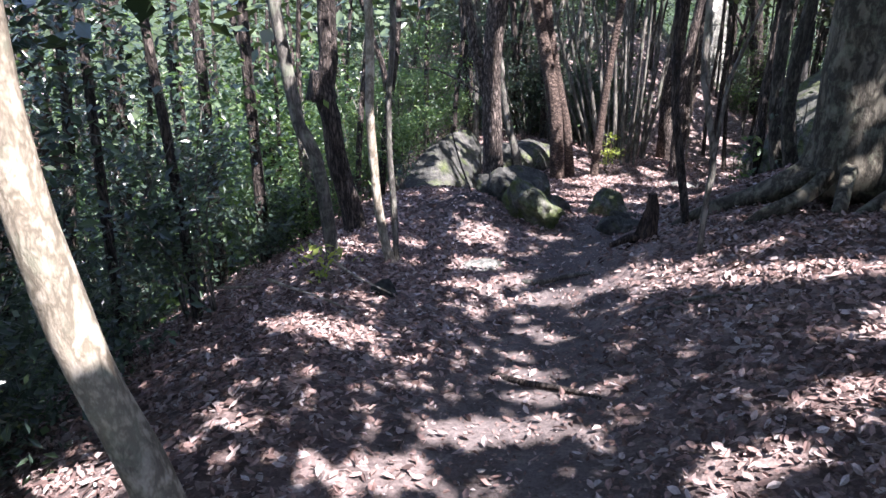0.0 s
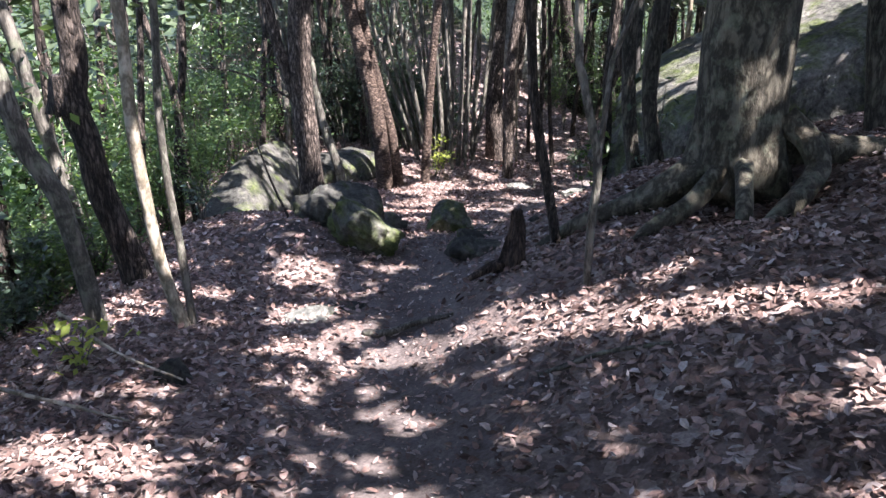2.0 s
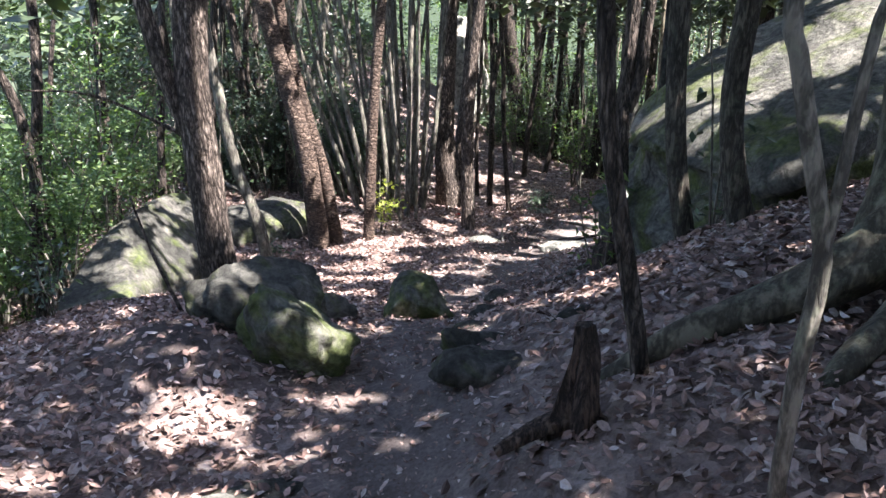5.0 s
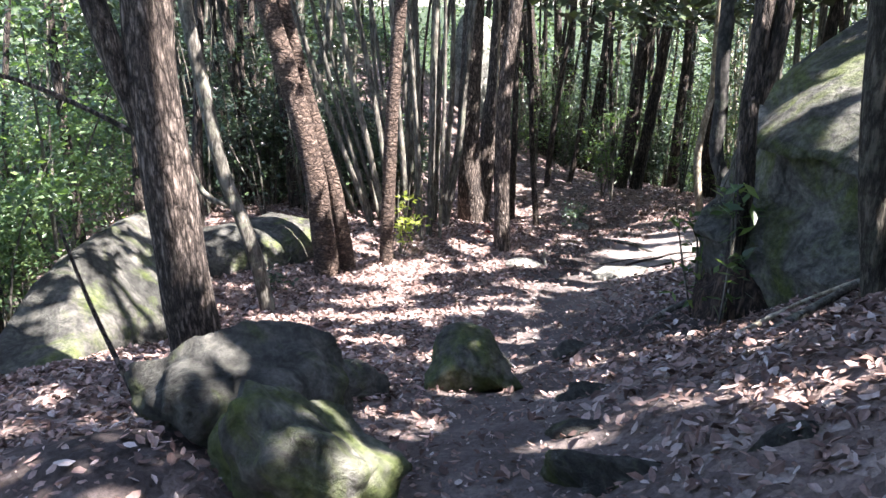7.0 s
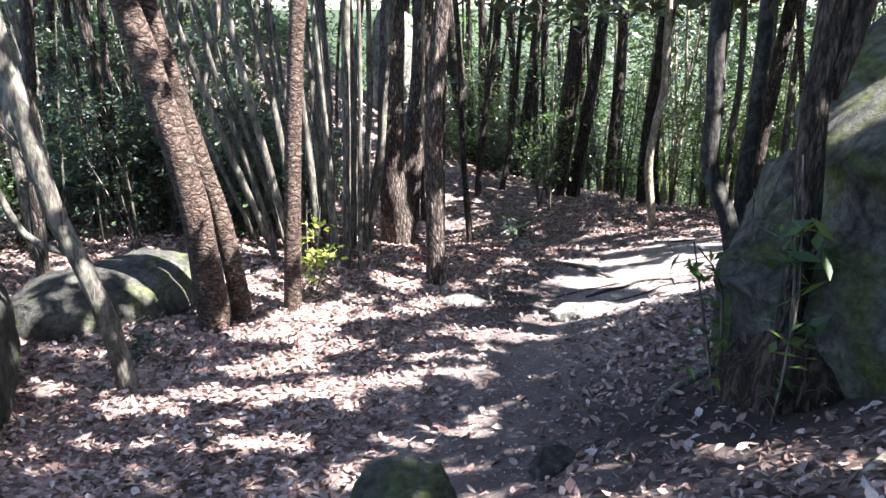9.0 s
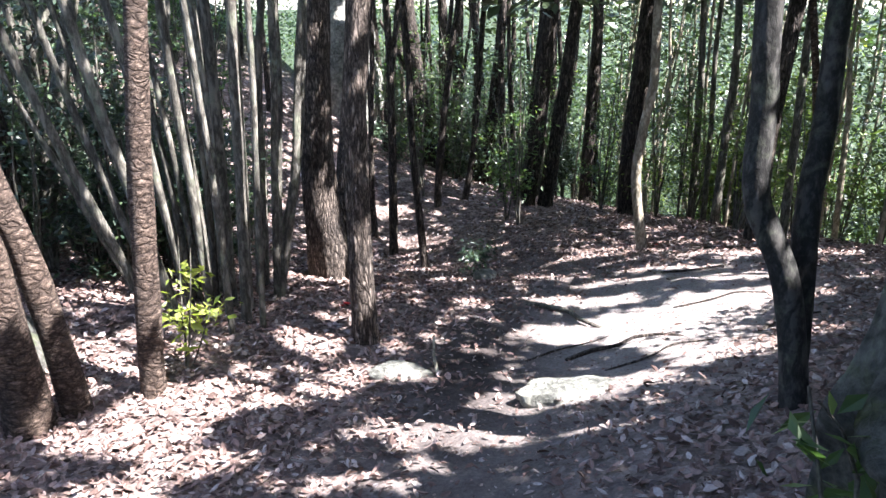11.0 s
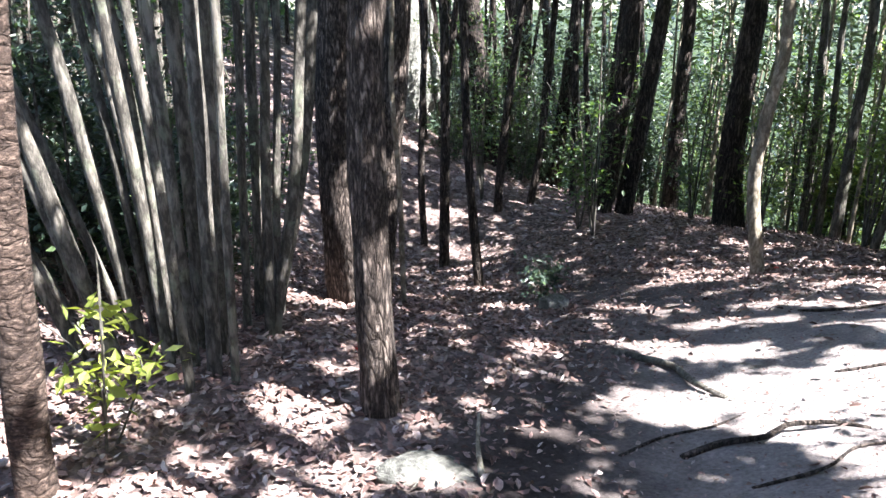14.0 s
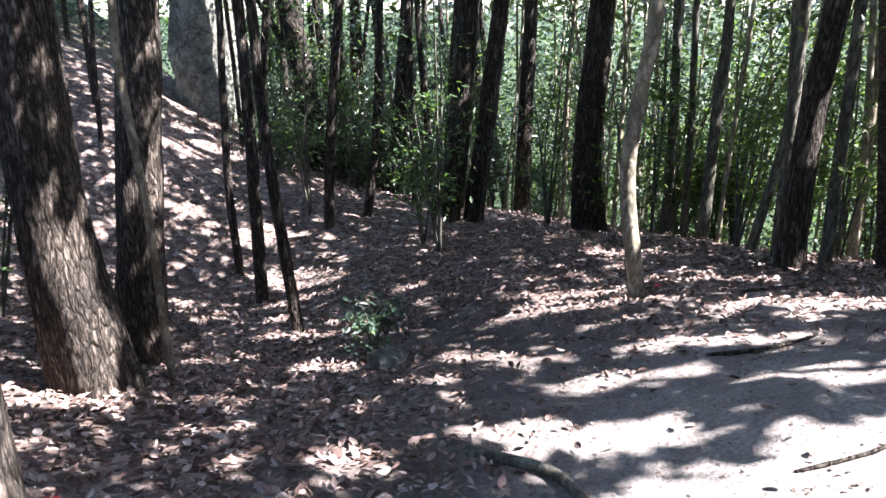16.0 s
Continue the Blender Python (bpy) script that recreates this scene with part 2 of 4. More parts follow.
def leaf_mesh(name, pts, length, flat=0.5, ratio=0.42, fold=0.25, fine=False, normals=None):
    """Many leaves at pts; flat 1: all lie level, 0: every way. fine: six corners each instead of four."""
    n = len(pts)
    size = length * rng.uniform(0.5, 1.25, n)
    nor = rng.normal(size=(n, 3))
    nor[:, 2] = np.abs(nor[:, 2])
    nor /= np.linalg.norm(nor, axis=1)[:, None]
    up = np.tile((0.0, 0.0, 1.0), (n, 1)) if normals is None else normals
    nor = nor * (1 - flat) + up * flat
    nor /= np.linalg.norm(nor, axis=1)[:, None]
    ax = np.cross(nor, rng.normal(size=(n, 3)))
    ax /= np.linalg.norm(ax, axis=1)[:, None]
    side = np.cross(nor, ax)
    a, s, k = ax * size[:, None], side * (size * ratio * rng.uniform(0.6, 1.45, n))[:, None], nor * (size * fold * rng.uniform(0.0, 1.3, n))[:, None]
    if not fine:
        v = np.stack([pts - a * 0.5, pts + s * 0.5 + k * 0.4, pts + a * 0.5, pts - s * 0.5 + k * 0.4], 1).reshape(-1, 3)
        base = np.arange(n)[:, None] * 4
        f = np.concatenate([base + np.array((0, 1, 2)), base + np.array((0, 2, 3))])
    else:
        c = nor * (size * rng.uniform(-0.12, 0.25, n))[:, None]
        v = np.stack([pts - a * 0.5 + c, pts - a * 0.15 + s * 0.5 + k * 0.5, pts + a * 0.22 + s * 0.4 + k * 0.5, pts + a * 0.5 + c, pts + a * 0.22 - s * 0.4 + k * 0.5, pts - a * 0.15 - s * 0.5 + k * 0.5], 1).reshape(-1, 3)
        base = np.arange(n)[:, None] * 6
        f = np.concatenate([base + np.array((0, 1, 2, 3)), base + np.array((0, 3, 4, 5))])
    return mesh_from(name, v, f)


def softplus(v, k):
    return np.logaddexp(0, v * k) / k


def sigm(v):
    return 1 / (1 + np.exp(-v))


# hollows and swells of the ground: x, y, height
SWELLS = [(-0.5, 1.0, -0.733), (1.5, 2.0, -0.109), (0.5, 4.5, -0.662), (2.5, 4.5, 0.466), (1.2, 6.7, -0.733), (2.6, 7.0, 0.636), (3.4, 9.2, -0.356), (2.0, 9.5, -0.276), (2.3, 12.5, -0.173), (4.2, 12.2, -0.273), (5.8, 13.0, -0.242), (7.5, 14.5, 0.045), (6.2, 16.5, -0.477), (9.5, 15.5, -0.137), (6.5, 20.0, -0.718), (0.5, 12.0, -0.615)]


def lie(x, y):
    """The height of the ground, without its small unevenness."""
    x, y = np.asarray(x, dtype=float), np.asarray(y, dtype=float)
    z = 0.5902 - 0.0904 * x - 0.1753 * y
    for cx, cy, h in SWELLS:
        z = z + h * np.exp(-((x - cx) ** 2 + (y - cy) ** 2) / 4.5)
    edge = -0.9 + 0.14 * softplus(y - 5, 1) - 0.12 * softplus(y - 10, 1)
    z = z - 0.8 * softplus(edge - x, 3) + 0.45 * softplus(-5.0 - x, 1)
    z = z + 0.55 * softplus(y - 20.0, 1.5) * sigm(0.9 * (9.0 - x))
    z = z - 0.55 * softplus(x - 11.6 - 0.15 * (y - 15), 1.5) * sigm((y - 12.5) * 1.2)
    z = z + 0.42 * softplus(x - 2.9, 2) * sigm(9.0 - y)
    z = z - 0.24 * np.exp(-((x - 3.12) ** 2 + (y - 5.42) ** 2) / 0.3)
    z = z + 0.26 * np.exp(-((x - 0.38) ** 2 + (y - 7.95) ** 2) / 0.22)
    z = z + 0.12 * np.exp(-((x - 1.6) ** 2 + (y - 5.8) ** 2) / 0.15)
    return z


WAY = np.array([(0.1, -3), (0.1, 0), (0.3, 3), (0.9, 5.5), (1.6, 7.5), (2.6, 9.6), (4.0, 11.5), (6.0, 13.2), (7.3, 15.2), (7.0, 18), (7.3, 21), (7.6, 25)])


def off_path(x, y):
    """The distance from the middle of the trodden way."""
    p = np.stack([x, y], -1)
    best = np.full(len(p), 1e9)
    for a, b in zip(WAY[:-1], WAY[1:]):
        u = np.clip(((p - a) @ (b - a)) / ((b - a) @ (b - a)), 0, 1)
        best = np.minimum(best, np.linalg.norm(p - a - u[:, None] * (b - a), axis=1))
    return best


def clearing(x, y):
    """How bare the pale ground is: 1 in the middle of the clearing."""
    return np.exp(-(((x - 6.4) * 0.75 + (y - 12.9) * 0.45) ** 2 / 4.5 + ((y - 12.9) * 0.75 - (x - 6.4) * 0.45) ** 2 / 1.1))


def dark_soil(x, y):
    """Darker soil: 1 under the great boulder, beside the way and on the bank."""
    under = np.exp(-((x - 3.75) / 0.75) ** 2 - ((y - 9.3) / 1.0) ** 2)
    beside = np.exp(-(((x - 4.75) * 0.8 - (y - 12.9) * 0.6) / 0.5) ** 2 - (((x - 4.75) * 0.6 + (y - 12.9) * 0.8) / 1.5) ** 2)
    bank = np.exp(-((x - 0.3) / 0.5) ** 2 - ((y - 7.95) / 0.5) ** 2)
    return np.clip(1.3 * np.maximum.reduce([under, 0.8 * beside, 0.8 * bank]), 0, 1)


def rough_noise(x, y, scale, octaves=3):
    return np.array([noise.fractal((a * scale, b * scale, 3.7), 1.0, 2.0, octaves) for a, b in zip(x, y)])


# ---- ground ----
GRID = {}


def ground():
    n = 230
    u = np.linspace(-1, 1, n)
    axis = 19.0 * u + 900.0 * np.abs(u) ** 15 * np.sign(u)
    gx, gy = np.meshgrid(axis + 3.5, axis + 10.0)
    x, y = gx.ravel(), gy.ravel()
    near = (np.abs(x - 3.5) < 20) & (np.abs(y - 10) < 20)
    cx, cy = np.clip(x, -16, 24), np.clip(y, -10, 30)
    z = lie(cx, cy)
    out = np.hypot(x - cx, y - cy)
    z = z - 0.12 * np.minimum(out, 60)
    d = off_path(x, y)
    calm = np.clip(d / 1.2, 0.25, 1)
    z[near] += rough_noise(x[near], y[near], 1.1) * 0.06 * calm[near] + rough_noise(x[near], y[near], 5.0, 2) * 0.018
    z -= 0.05 * np.exp(-(d / 0.45) ** 2)
    i = np.arange(n * n).reshape(n, n)
    f = np.stack([i[:-1, :-1], i[:-1, 1:], i[1:, 1:], i[1:, :-1]], -1).reshape(-1, 4)
    GRID["x"], GRID["y"], GRID["z"] = axis + 3.5, axis + 10.0, z.reshape(n, n)
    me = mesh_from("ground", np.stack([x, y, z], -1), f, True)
    for key, val in (("worn", np.clip(1.25 - d / 0.75, 0, 1) * (y < 17)), ("pale", clearing(x, y)), ("dark_soil", dark_soil(x, y)), ("far_shade", np.clip(np.maximum.reduce([(-2.0 - x) / 1.5, (x - 12.0) / 1.5, (y - 25.0) / 2.5]), 0, 1))):
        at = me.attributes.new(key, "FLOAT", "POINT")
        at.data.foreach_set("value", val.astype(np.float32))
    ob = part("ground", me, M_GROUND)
    return tagged(ob, "brown forest floor with a trodden dirt path", "ground", kind="structure")


GROUND = ground()


def heights(x, y):
    """The ground right under each (x, y)."""
    gx, gy, z = GRID["x"], GRID["y"], GRID["z"]
    i, j = np.searchsorted(gx, x) - 1, np.searchsorted(gy, y) - 1
    u, v = (x - gx[i]) / (gx[i + 1] - gx[i]), (y - gy[j]) / (gy[j + 1] - gy[j])
    return z[j, i] * (1 - u) * (1 - v) + z[j, i + 1] * u * (1 - v) + z[j + 1, i] * (1 - u) * v + z[j + 1, i + 1] * u * v


def height(x, y):
    return float(heights(np.array([x]), np.array([y]))[0])


# ---- trees ----
def spline(ctrl, step):
    """Points along a smooth curve through ctrl."""
    c = [np.array(p, dtype=float) for p in ctrl]
    c = [2 * c[0] - c[1], *c, 2 * c[-1] - c[-2]]
    out = []
    for p0, p1, p2, p3 in zip(c, c[1:], c[2:], c[3:]):
        k = max(2, int(np.linalg.norm(p2 - p1) / step))
        for t in np.arange(k) / k:
            out.append(0.5 * (2 * p1 + (p2 - p0) * t + (2 * p0 - 5 * p1 + 4 * p2 - p3) * t * t + (3 * p1 - p0 - 3 * p2 + p3) * t ** 3))
    out.append(c[-2])
    return np.array(out)


def tube(name, ctrl, radii, sides=14, step=0.12, wobble=0.1, flare=0.0, ridge=0.0, seed=0.0):
    """A round stem along ctrl. radii: at the foot and at the top. flare: swelling at the foot. ridge: depth of root ribs and furrows."""
    pts = spline(ctrl, step)
    n = len(pts)
    tang = np.gradient(pts, axis=0)
    tang /= np.linalg.norm(tang, axis=1)[:, None]
    ref = np.array((0.0, 1.0, 0.0)) if abs(tang[0][1]) < 0.9 else np.array((1.0, 0.0, 0.0))
    verts = []
    run = np.concatenate([[0], np.cumsum(np.linalg.norm(np.diff(pts, axis=0), axis=1))])
    for i in range(n):
        e1 = np.cross(tang[i], ref)
        e1 /= np.linalg.norm(e1)
        e2 = np.cross(tang[i], e1)
        s = run[i] / max(run[-1], 1e-6)
        r = radii[0] + (radii[1] - radii[0]) * s
        r *= 1 + flare * math.exp(-run[i] / (radii[0] * 2.2))
        for j in range(sides):
            a = 2 * math.pi * j / sides
            k = 1 + wobble * noise.noise((math.cos(a) * 1.3 + seed, math.sin(a) * 1.3, run[i] * 2.5 + seed))
            if ridge:
                k += ridge * noise.noise((math.cos(a) * 4 + seed, math.sin(a) * 4, run[i] * 1.6)) + ridge * math.exp(-run[i] / (radii[0] * 3)) * 1.6 * math.sin(5 * a + seed)
            verts.append(pts[i] + (e1 * math.cos(a) + e2 * math.sin(a)) * r * k)
    i = np.arange(n * sides).reshape(n, sides)
    f = np.stack([i[:-1], np.roll(i, -1, 1)[:-1], np.roll(i, -1, 1)[1:], i[1:]], -1).reshape(-1, 4)
    me = mesh_from(name, verts, f, True)
    caps = bmesh.new()
    caps.from_mesh(me)
    caps.verts.ensure_lookup_table()
    for ring in (i[0][::-1], i[-1]):
        try:
            caps.faces.new([caps.verts[int(k)] for k in ring])
        except ValueError:
            pass
    caps.to_mesh(me)
    caps.free()
    return me


TREES = []  # foot and object of each tree, for the crowns


def grown(ctrl, top, z0):
    """Carry a stem on from its last known point to its top, with a gentle sway."""
    c = [np.array(p, dtype=float) for p in ctrl]
    if c[0][2] > -0.05:
        low = c[0] + (c[0] - c[1]) * ((c[0][2] + 0.3) / max(0.2, c[1][2] - c[0][2])) * 0.6
        low[2] = -0.3
        c = [low, *c]
    d = c[-1] - c[-2]
    d /= max(np.linalg.norm(d), 1e-6)
    while c[-1][2] < top:
        d = d * 0.7 + np.array((0, 0, 0.3)) + np.append(rng.normal(0, 0.05, 2), 0)
        d /= np.linalg.norm(d)
        c.append(c[-1] + d * 1.3)
    return c


def tree(x, y, r0, r1, ctrl, bark, label, flare=0.35, ridge=0.0, top=7.0, forks=(), sides=14, crown=True, branches=(), knots=()):
    """A forest tree. ctrl: points of its trunk from the foot up; forks: (points, radius, radius) of further stems."""
    base = new("tree")
    base.location = (x, y, height(x, y))
    tagged(base, label, "tree", "forest trees")
    sd = rng.uniform(0, 50)
    stem = part("trunk", tube("trunk", grown(ctrl, top, 0), (r0, max(0.02, r1 * 0.55)), sides, 0.1, 0.12, flare, ridge, sd), bark, base)
    for c, a, b in forks:
        pts = [np.array(p, dtype=float) for p in c]
        d = pts[-1] - pts[-2]
        d /= np.linalg.norm(d)
        for _ in range(3):
            d = d + np.array((0, 0, 0.15))
            d /= np.linalg.norm(d)
            pts.append(pts[-1] + d * 0.9)
        part("stem", tube("stem", pts, (a, b * 0.55), max(8, sides - 4), 0.1, 0.12, 0.0, ridge, sd + 3), bark, base)
    for c, a, d in branches:
        part("branch", tube("branch", c, (a, d), 8, 0.08, 0.2, 0.0, 0.0, sd), bark, stem)
    for kx, ky, kz, kr in knots:
        part("knot", tube("knot", [(kx, ky, kz - kr), (kx, ky, kz - kr * 0.4), (kx, ky, kz + kr * 0.5), (kx, ky, kz + kr * 1.1)], (kr, kr * 0.6), 12, 0.03, 0.35, 0.0, 0.2, sd), bark, stem)
    if crown:
        TREES.append((x + ctrl[-1][0] * 1.5, y + ctrl[-1][1] * 1.5, base))
    return base


def coppice(x, y, stems):
    """A clump of slender stems out of one stool."""
    base = new("multi_stem_tree")
    base.location = (x, y, height(x, y))
    tagged(base, "dense clump of slender straight grey stems", "tree", "forest trees")
    for c, a, b in stems:
        part("stem", tube("stem", grown(c, 6.0, 0), (a * 0.9, b * 0.6), 12, 0.12, 0.2, 0.25, 0.0, rng.uniform(0, 50)), M_BARK_GREY, base)
    TREES.append((x, y, base))


tree(0.63, 9.25, 0.131, 0.099, [(0.00, 0.00, 0.31), (-0.04, 0.00, 1.06), (-0.06, 0.00, 1.58), (-0.04, 0.00, 1.90)], M_BARK_ROUGH, "rough brown-barked forked tree beside mossy boulders", flare=0.15, ridge=0.08, sides=20, branches=[([(-0.05, 0, 1.2), (-0.3, 0.08, 1.36), (-0.7, 0.15, 1.55), (-1.1, 0.1, 1.6)], 0.015, 0.005)], forks=[([(-0.11, 0.00, 1.30), (-0.21, 0.01, 1.63), (-0.27, 0.01, 1.90)], 0.062, 0.051)])
tree(1.22, 12.19, 0.068, 0.054, [(0.00, 0.00, 0.48), (-0.09, 0.01, 0.86), (-0.22, 0.01, 1.32), (-0.32, 0.02, 2.04), (-0.40, 0.02, 2.77)], M_BARK_GREY, "slanting smooth grey tree by the low rock", branches=[([(-0.15, 0.0, 1.0), (-0.4, 0.05, 1.15), (-0.55, 0.1, 1.6)], 0.03, 0.015)])
tree(2.01, 13.10, 0.125, 0.095, [(0.00, 0.00, 0.11), (-0.06, 0.01, 0.93), (-0.19, 0.03, 1.68), (-0.44, 0.08, 2.76)], M_BARK_SCALY, "leaning scaly brown tree, one of a pair")
tree(2.25, 13.20, 0.085, 0.067, [(0.00, 0.00, 0.07), (-0.10, 0.02, 0.89), (-0.24, 0.05, 1.48), (-0.44, 0.09, 2.42), (-0.50, 0.10, 2.75)], M_BARK_SCALY, "slender leaning scaly tree, one of a pair")
tree(2.69, 13.20, 0.078, 0.062, [(0.00, 0.00, 0.15), (0.04, -0.00, 0.85), (0.09, -0.00, 1.57), (0.15, -0.00, 2.22)], M_BARK_SCALY, "upright tree with flaking reddish-brown scaly bark", sides=18)
tree(4.19, 13.5, 0.097, 0.062, [(0.00, 0.00, 0.01), (-0.02, 0.01, 0.94), (-0.02, 0.01, 1.70), (0.03, -0.01, 2.33)], M_BARK_ROUGH, "upright tree with deeply furrowed grey-brown bark", flare=0.45, ridge=0.1, sides=22)
tree(4.78, 15.84, 0.189, 0.125, [(0.00, 0.00, -0.09), (-0.10, 0.01, 0.79), (-0.12, 0.01, 1.52), (-0.11, 0.01, 2.05)], M_BARK_ROUGH, "stout slanting tree with furrowed dark bark and ribbed foot", flare=0.25, ridge=0.12, sides=22)
tree(5.14, 16.61, 0.160, 0.124, [(0.00, 0.00, -0.00), (0.09, -0.02, 0.93), (0.16, -0.03, 1.64), (0.23, -0.04, 2.31)], M_BARK_ROUGH, "dark furrowed trunk behind the stout slanting tree", ridge=0.08, sides=18)
tree(5.14, 15.80, 0.023, 0.014, [(0.00, 0.00, -0.14), (-0.01, 0.00, 0.37), (-0.02, 0.01, 0.97), (-0.05, 0.01, 1.43), (-0.07, 0.02, 1.86), (-0.06, 0.01, 2.14)], M_BARK_PALE, "thin pale sapling bending against a dark trunk", flare=0.1, top=4.0, sides=8, crown=False)
tree(7.02, 20.21, 0.054, 0.036, [(0.00, 0.00, -0.03), (-0.04, 0.01, 1.01), (-0.01, 0.00, 2.17), (0.03, -0.01, 3.09)], M_BARK_DARK, "thin dark pole-like tree beside the side path", sides=10)
tree(6.90, 19.18, 0.073, 0.054, [(0.00, 0.00, -0.00), (0.01, -0.00, 1.24), (0.01, -0.01, 2.22), (-0.00, 0.00, 3.10)], M_BARK_DARK, "straight thin dark tree beside the side path", sides=10)
tree(6.53, 17.30, 0.053, 0.033, [(0.00, 0.00, -0.00), (-0.07, 0.03, 0.78), (-0.13, 0.05, 1.53), (-0.16, 0.06, 2.18), (-0.17, 0.07, 2.69)], M_BARK_DARK, "thin curved dark tree in leaf litter", sides=10)
tree(9.53, 23.10, 0.212, 0.164, [(0.00, 0.00, -0.19), (-0.11, 0.05, 0.65), (-0.26, 0.12, 1.65), (-0.42, 0.19, 2.97)], M_BARK_DARK, "dark leaning tree on the far bank", branches=[([(-0.25, 0.1, 1.6), (-0.6, 0.25, 2.3), (-0.95, 0.4, 3.0)], 0.07, 0.03)])
tree(9.05, 20.76, 0.063, 0.050, [(0.00, 0.00, -0.00), (0.11, -0.06, 0.82), (0.18, -0.09, 1.80), (0.23, -0.12, 2.89)], M_BARK_DARK, "thin dark tree among fallen leaves", sides=8)
tree(10.49, 24.28, 0.147, 0.117, [(0.00, 0.00, 0.40), (-0.04, 0.02, 2.05), (-0.07, 0.03, 3.54)], M_BARK_DARK, "distant dark straight tree", sides=10)
tree(10.59, 22.64, 0.143, 0.115, [(0.00, 0.00, 0.27), (0.13, -0.07, 1.73), (0.24, -0.13, 3.35)], M_BARK_DARK, "distant dark tree leaning slightly", sides=10)
tree(11.06, 24.74, 0.142, 0.123, [(0.00, 0.00, 0.60), (-0.02, 0.01, 2.22), (-0.00, 0.00, 3.78)], M_BARK_DARK, "distant dark straight tree", sides=10)
tree(9.88, 20.01, 0.169, 0.134, [(0.00, 0.00, 0.10), (0.13, -0.09, 1.20), (0.24, -0.16, 2.93)], M_BARK_DARK, "stout dark tree, one of twins")
tree(10.22, 19.88, 0.140, 0.106, [(0.00, 0.00, 0.06), (0.14, -0.10, 1.42), (0.27, -0.20, 2.94)], M_BARK_DARK, "dark leaning tree, one of twins")
tree(12.01, 21.00, 0.137, 0.110, [(0.00, 0.00, 0.37), (0.01, -0.01, 1.69), (0.04, -0.03, 3.41)], M_BARK_DARK, "distant dark straight tree", sides=10)
tree(10.91, 18.35, 0.185, 0.146, [(0.00, 0.00, -0.07), (-0.05, 0.05, 1.04), (0.01, -0.01, 2.78)], M_BARK_DARK, "thick dark trunk behind a pale winding tree")
tree(8.38, 15.27, 0.063, 0.041, [(0.00, 0.00, 0.05), (-0.08, 0.09, 0.85), (-0.06, 0.06, 1.42), (-0.01, 0.01, 1.91), (-0.01, 0.01, 2.14)], M_BARK_PALE, "slim pale winding tree at the edge of the clearing", flare=0.5, sides=12)
tree(10.18, 15.18, 0.121, 0.091, [(0.00, 0.00, 0.09), (-0.01, 0.01, 0.73), (0.01, -0.02, 1.56), (0.04, -0.07, 2.23)], M_BARK_DARK, "leaning dark tree at the edge of the slope")
tree(10.65, 15.62, 0.058, 0.043, [(0.00, 0.00, 0.11), (-0.00, 0.01, 0.97), (-0.01, 0.02, 2.06), (-0.01, 0.02, 2.36)], M_BARK_GREY, "thin leaning grey tree at the edge of the slope", sides=8)
tree(10.63, 15.13, 0.060, 0.046, [(0.00, 0.00, 0.08), (-0.00, 0.01, 1.11), (-0.01, 0.02, 2.07)], M_BARK_GREY, "thin leaning grey tree at the edge of the slope", sides=8)
tree(10.62, 14.65, 0.052, 0.043, [(0.00, 0.00, 0.09), (-0.06, 0.15, 1.29), (-0.11, 0.27, 2.17)], M_BARK_SCALY, "thin reddish-brown tree at the edge of the slope", sides=8)
tree(11.66, 17.22, 0.074, 0.056, [(0.00, 0.00, 0.16), (0.01, -0.02, 1.53), (0.03, -0.04, 2.39)], M_BARK_GREY, "thin grey tree on the far slope", sides=8)
tree(11.86, 17.93, 0.065, 0.046, [(0.00, 0.00, 0.18), (-0.03, 0.03, 1.92), (-0.06, 0.07, 2.93)], M_BARK_GREY, "thin grey tree on the far slope", sides=8)
tree(10.95, 16.08, 0.052, 0.037, [(0.00, 0.00, 0.08), (0.10, -0.15, 1.23), (0.08, -0.13, 2.05)], M_BARK_GREY, "thin slanting grey tree on the far slope", sides=8)
tree(11.92, 17.71, 0.050, 0.033, [(0.00, 0.00, 0.17), (-0.02, 0.02, 1.59), (-0.05, 0.07, 2.92)], M_BARK_GREY, "thin grey tree on the far slope", sides=8)
tree(3.84, 9.15, 0.058, 0.06, [(0.00, 0.00, 0.5), (0.00, -0.00, 0.91), (-0.02, 0.02, 1.30), (-0.01, 0.02, 1.66)], M_BARK_DARK, "dark knotty tree against the great boulder", flare=0.25, ridge=0.12, forks=[([(0.0, 0.0, 1.35), (0.07, -0.03, 1.6), (0.1, -0.04, 2.0)], 0.05, 0.045)])
tree(2.03, 6.09, 0.037, 0.027, [(0.00, 0.00, 0.08), (-0.08, 0.04, 0.53), (-0.16, 0.08, 0.97), (-0.20, 0.11, 1.54)], M_BARK_DARK, "thin dark sapling leaning beside the path", sides=10, top=4.5, crown=False)
tree(3.6, 7.91, 0.070, 0.060, [(0.00, 0.00, -0.03), (-0.12, 0.06, 0.67), (-0.18, 0.09, 1.69)], M_BARK_OLD, "smooth grey-green tree beside the great boulder")
tree(3.36, 7.12, 0.067, 0.057, [(0.00, 0.00, -0.10), (-0.12, 0.07, 0.56), (-0.10, 0.05, 1.37)], M_BARK_OLD, "smooth grey-green tree beside the great boulder")
tree(4.32, 5.91, 0.087, 0.075, [(0.00, 0.00, -0.03), (-0.06, 0.06, 0.49), (-0.10, 0.10, 0.87)], M_BARK_OLD, "dark tree on the leaf-covered bank")
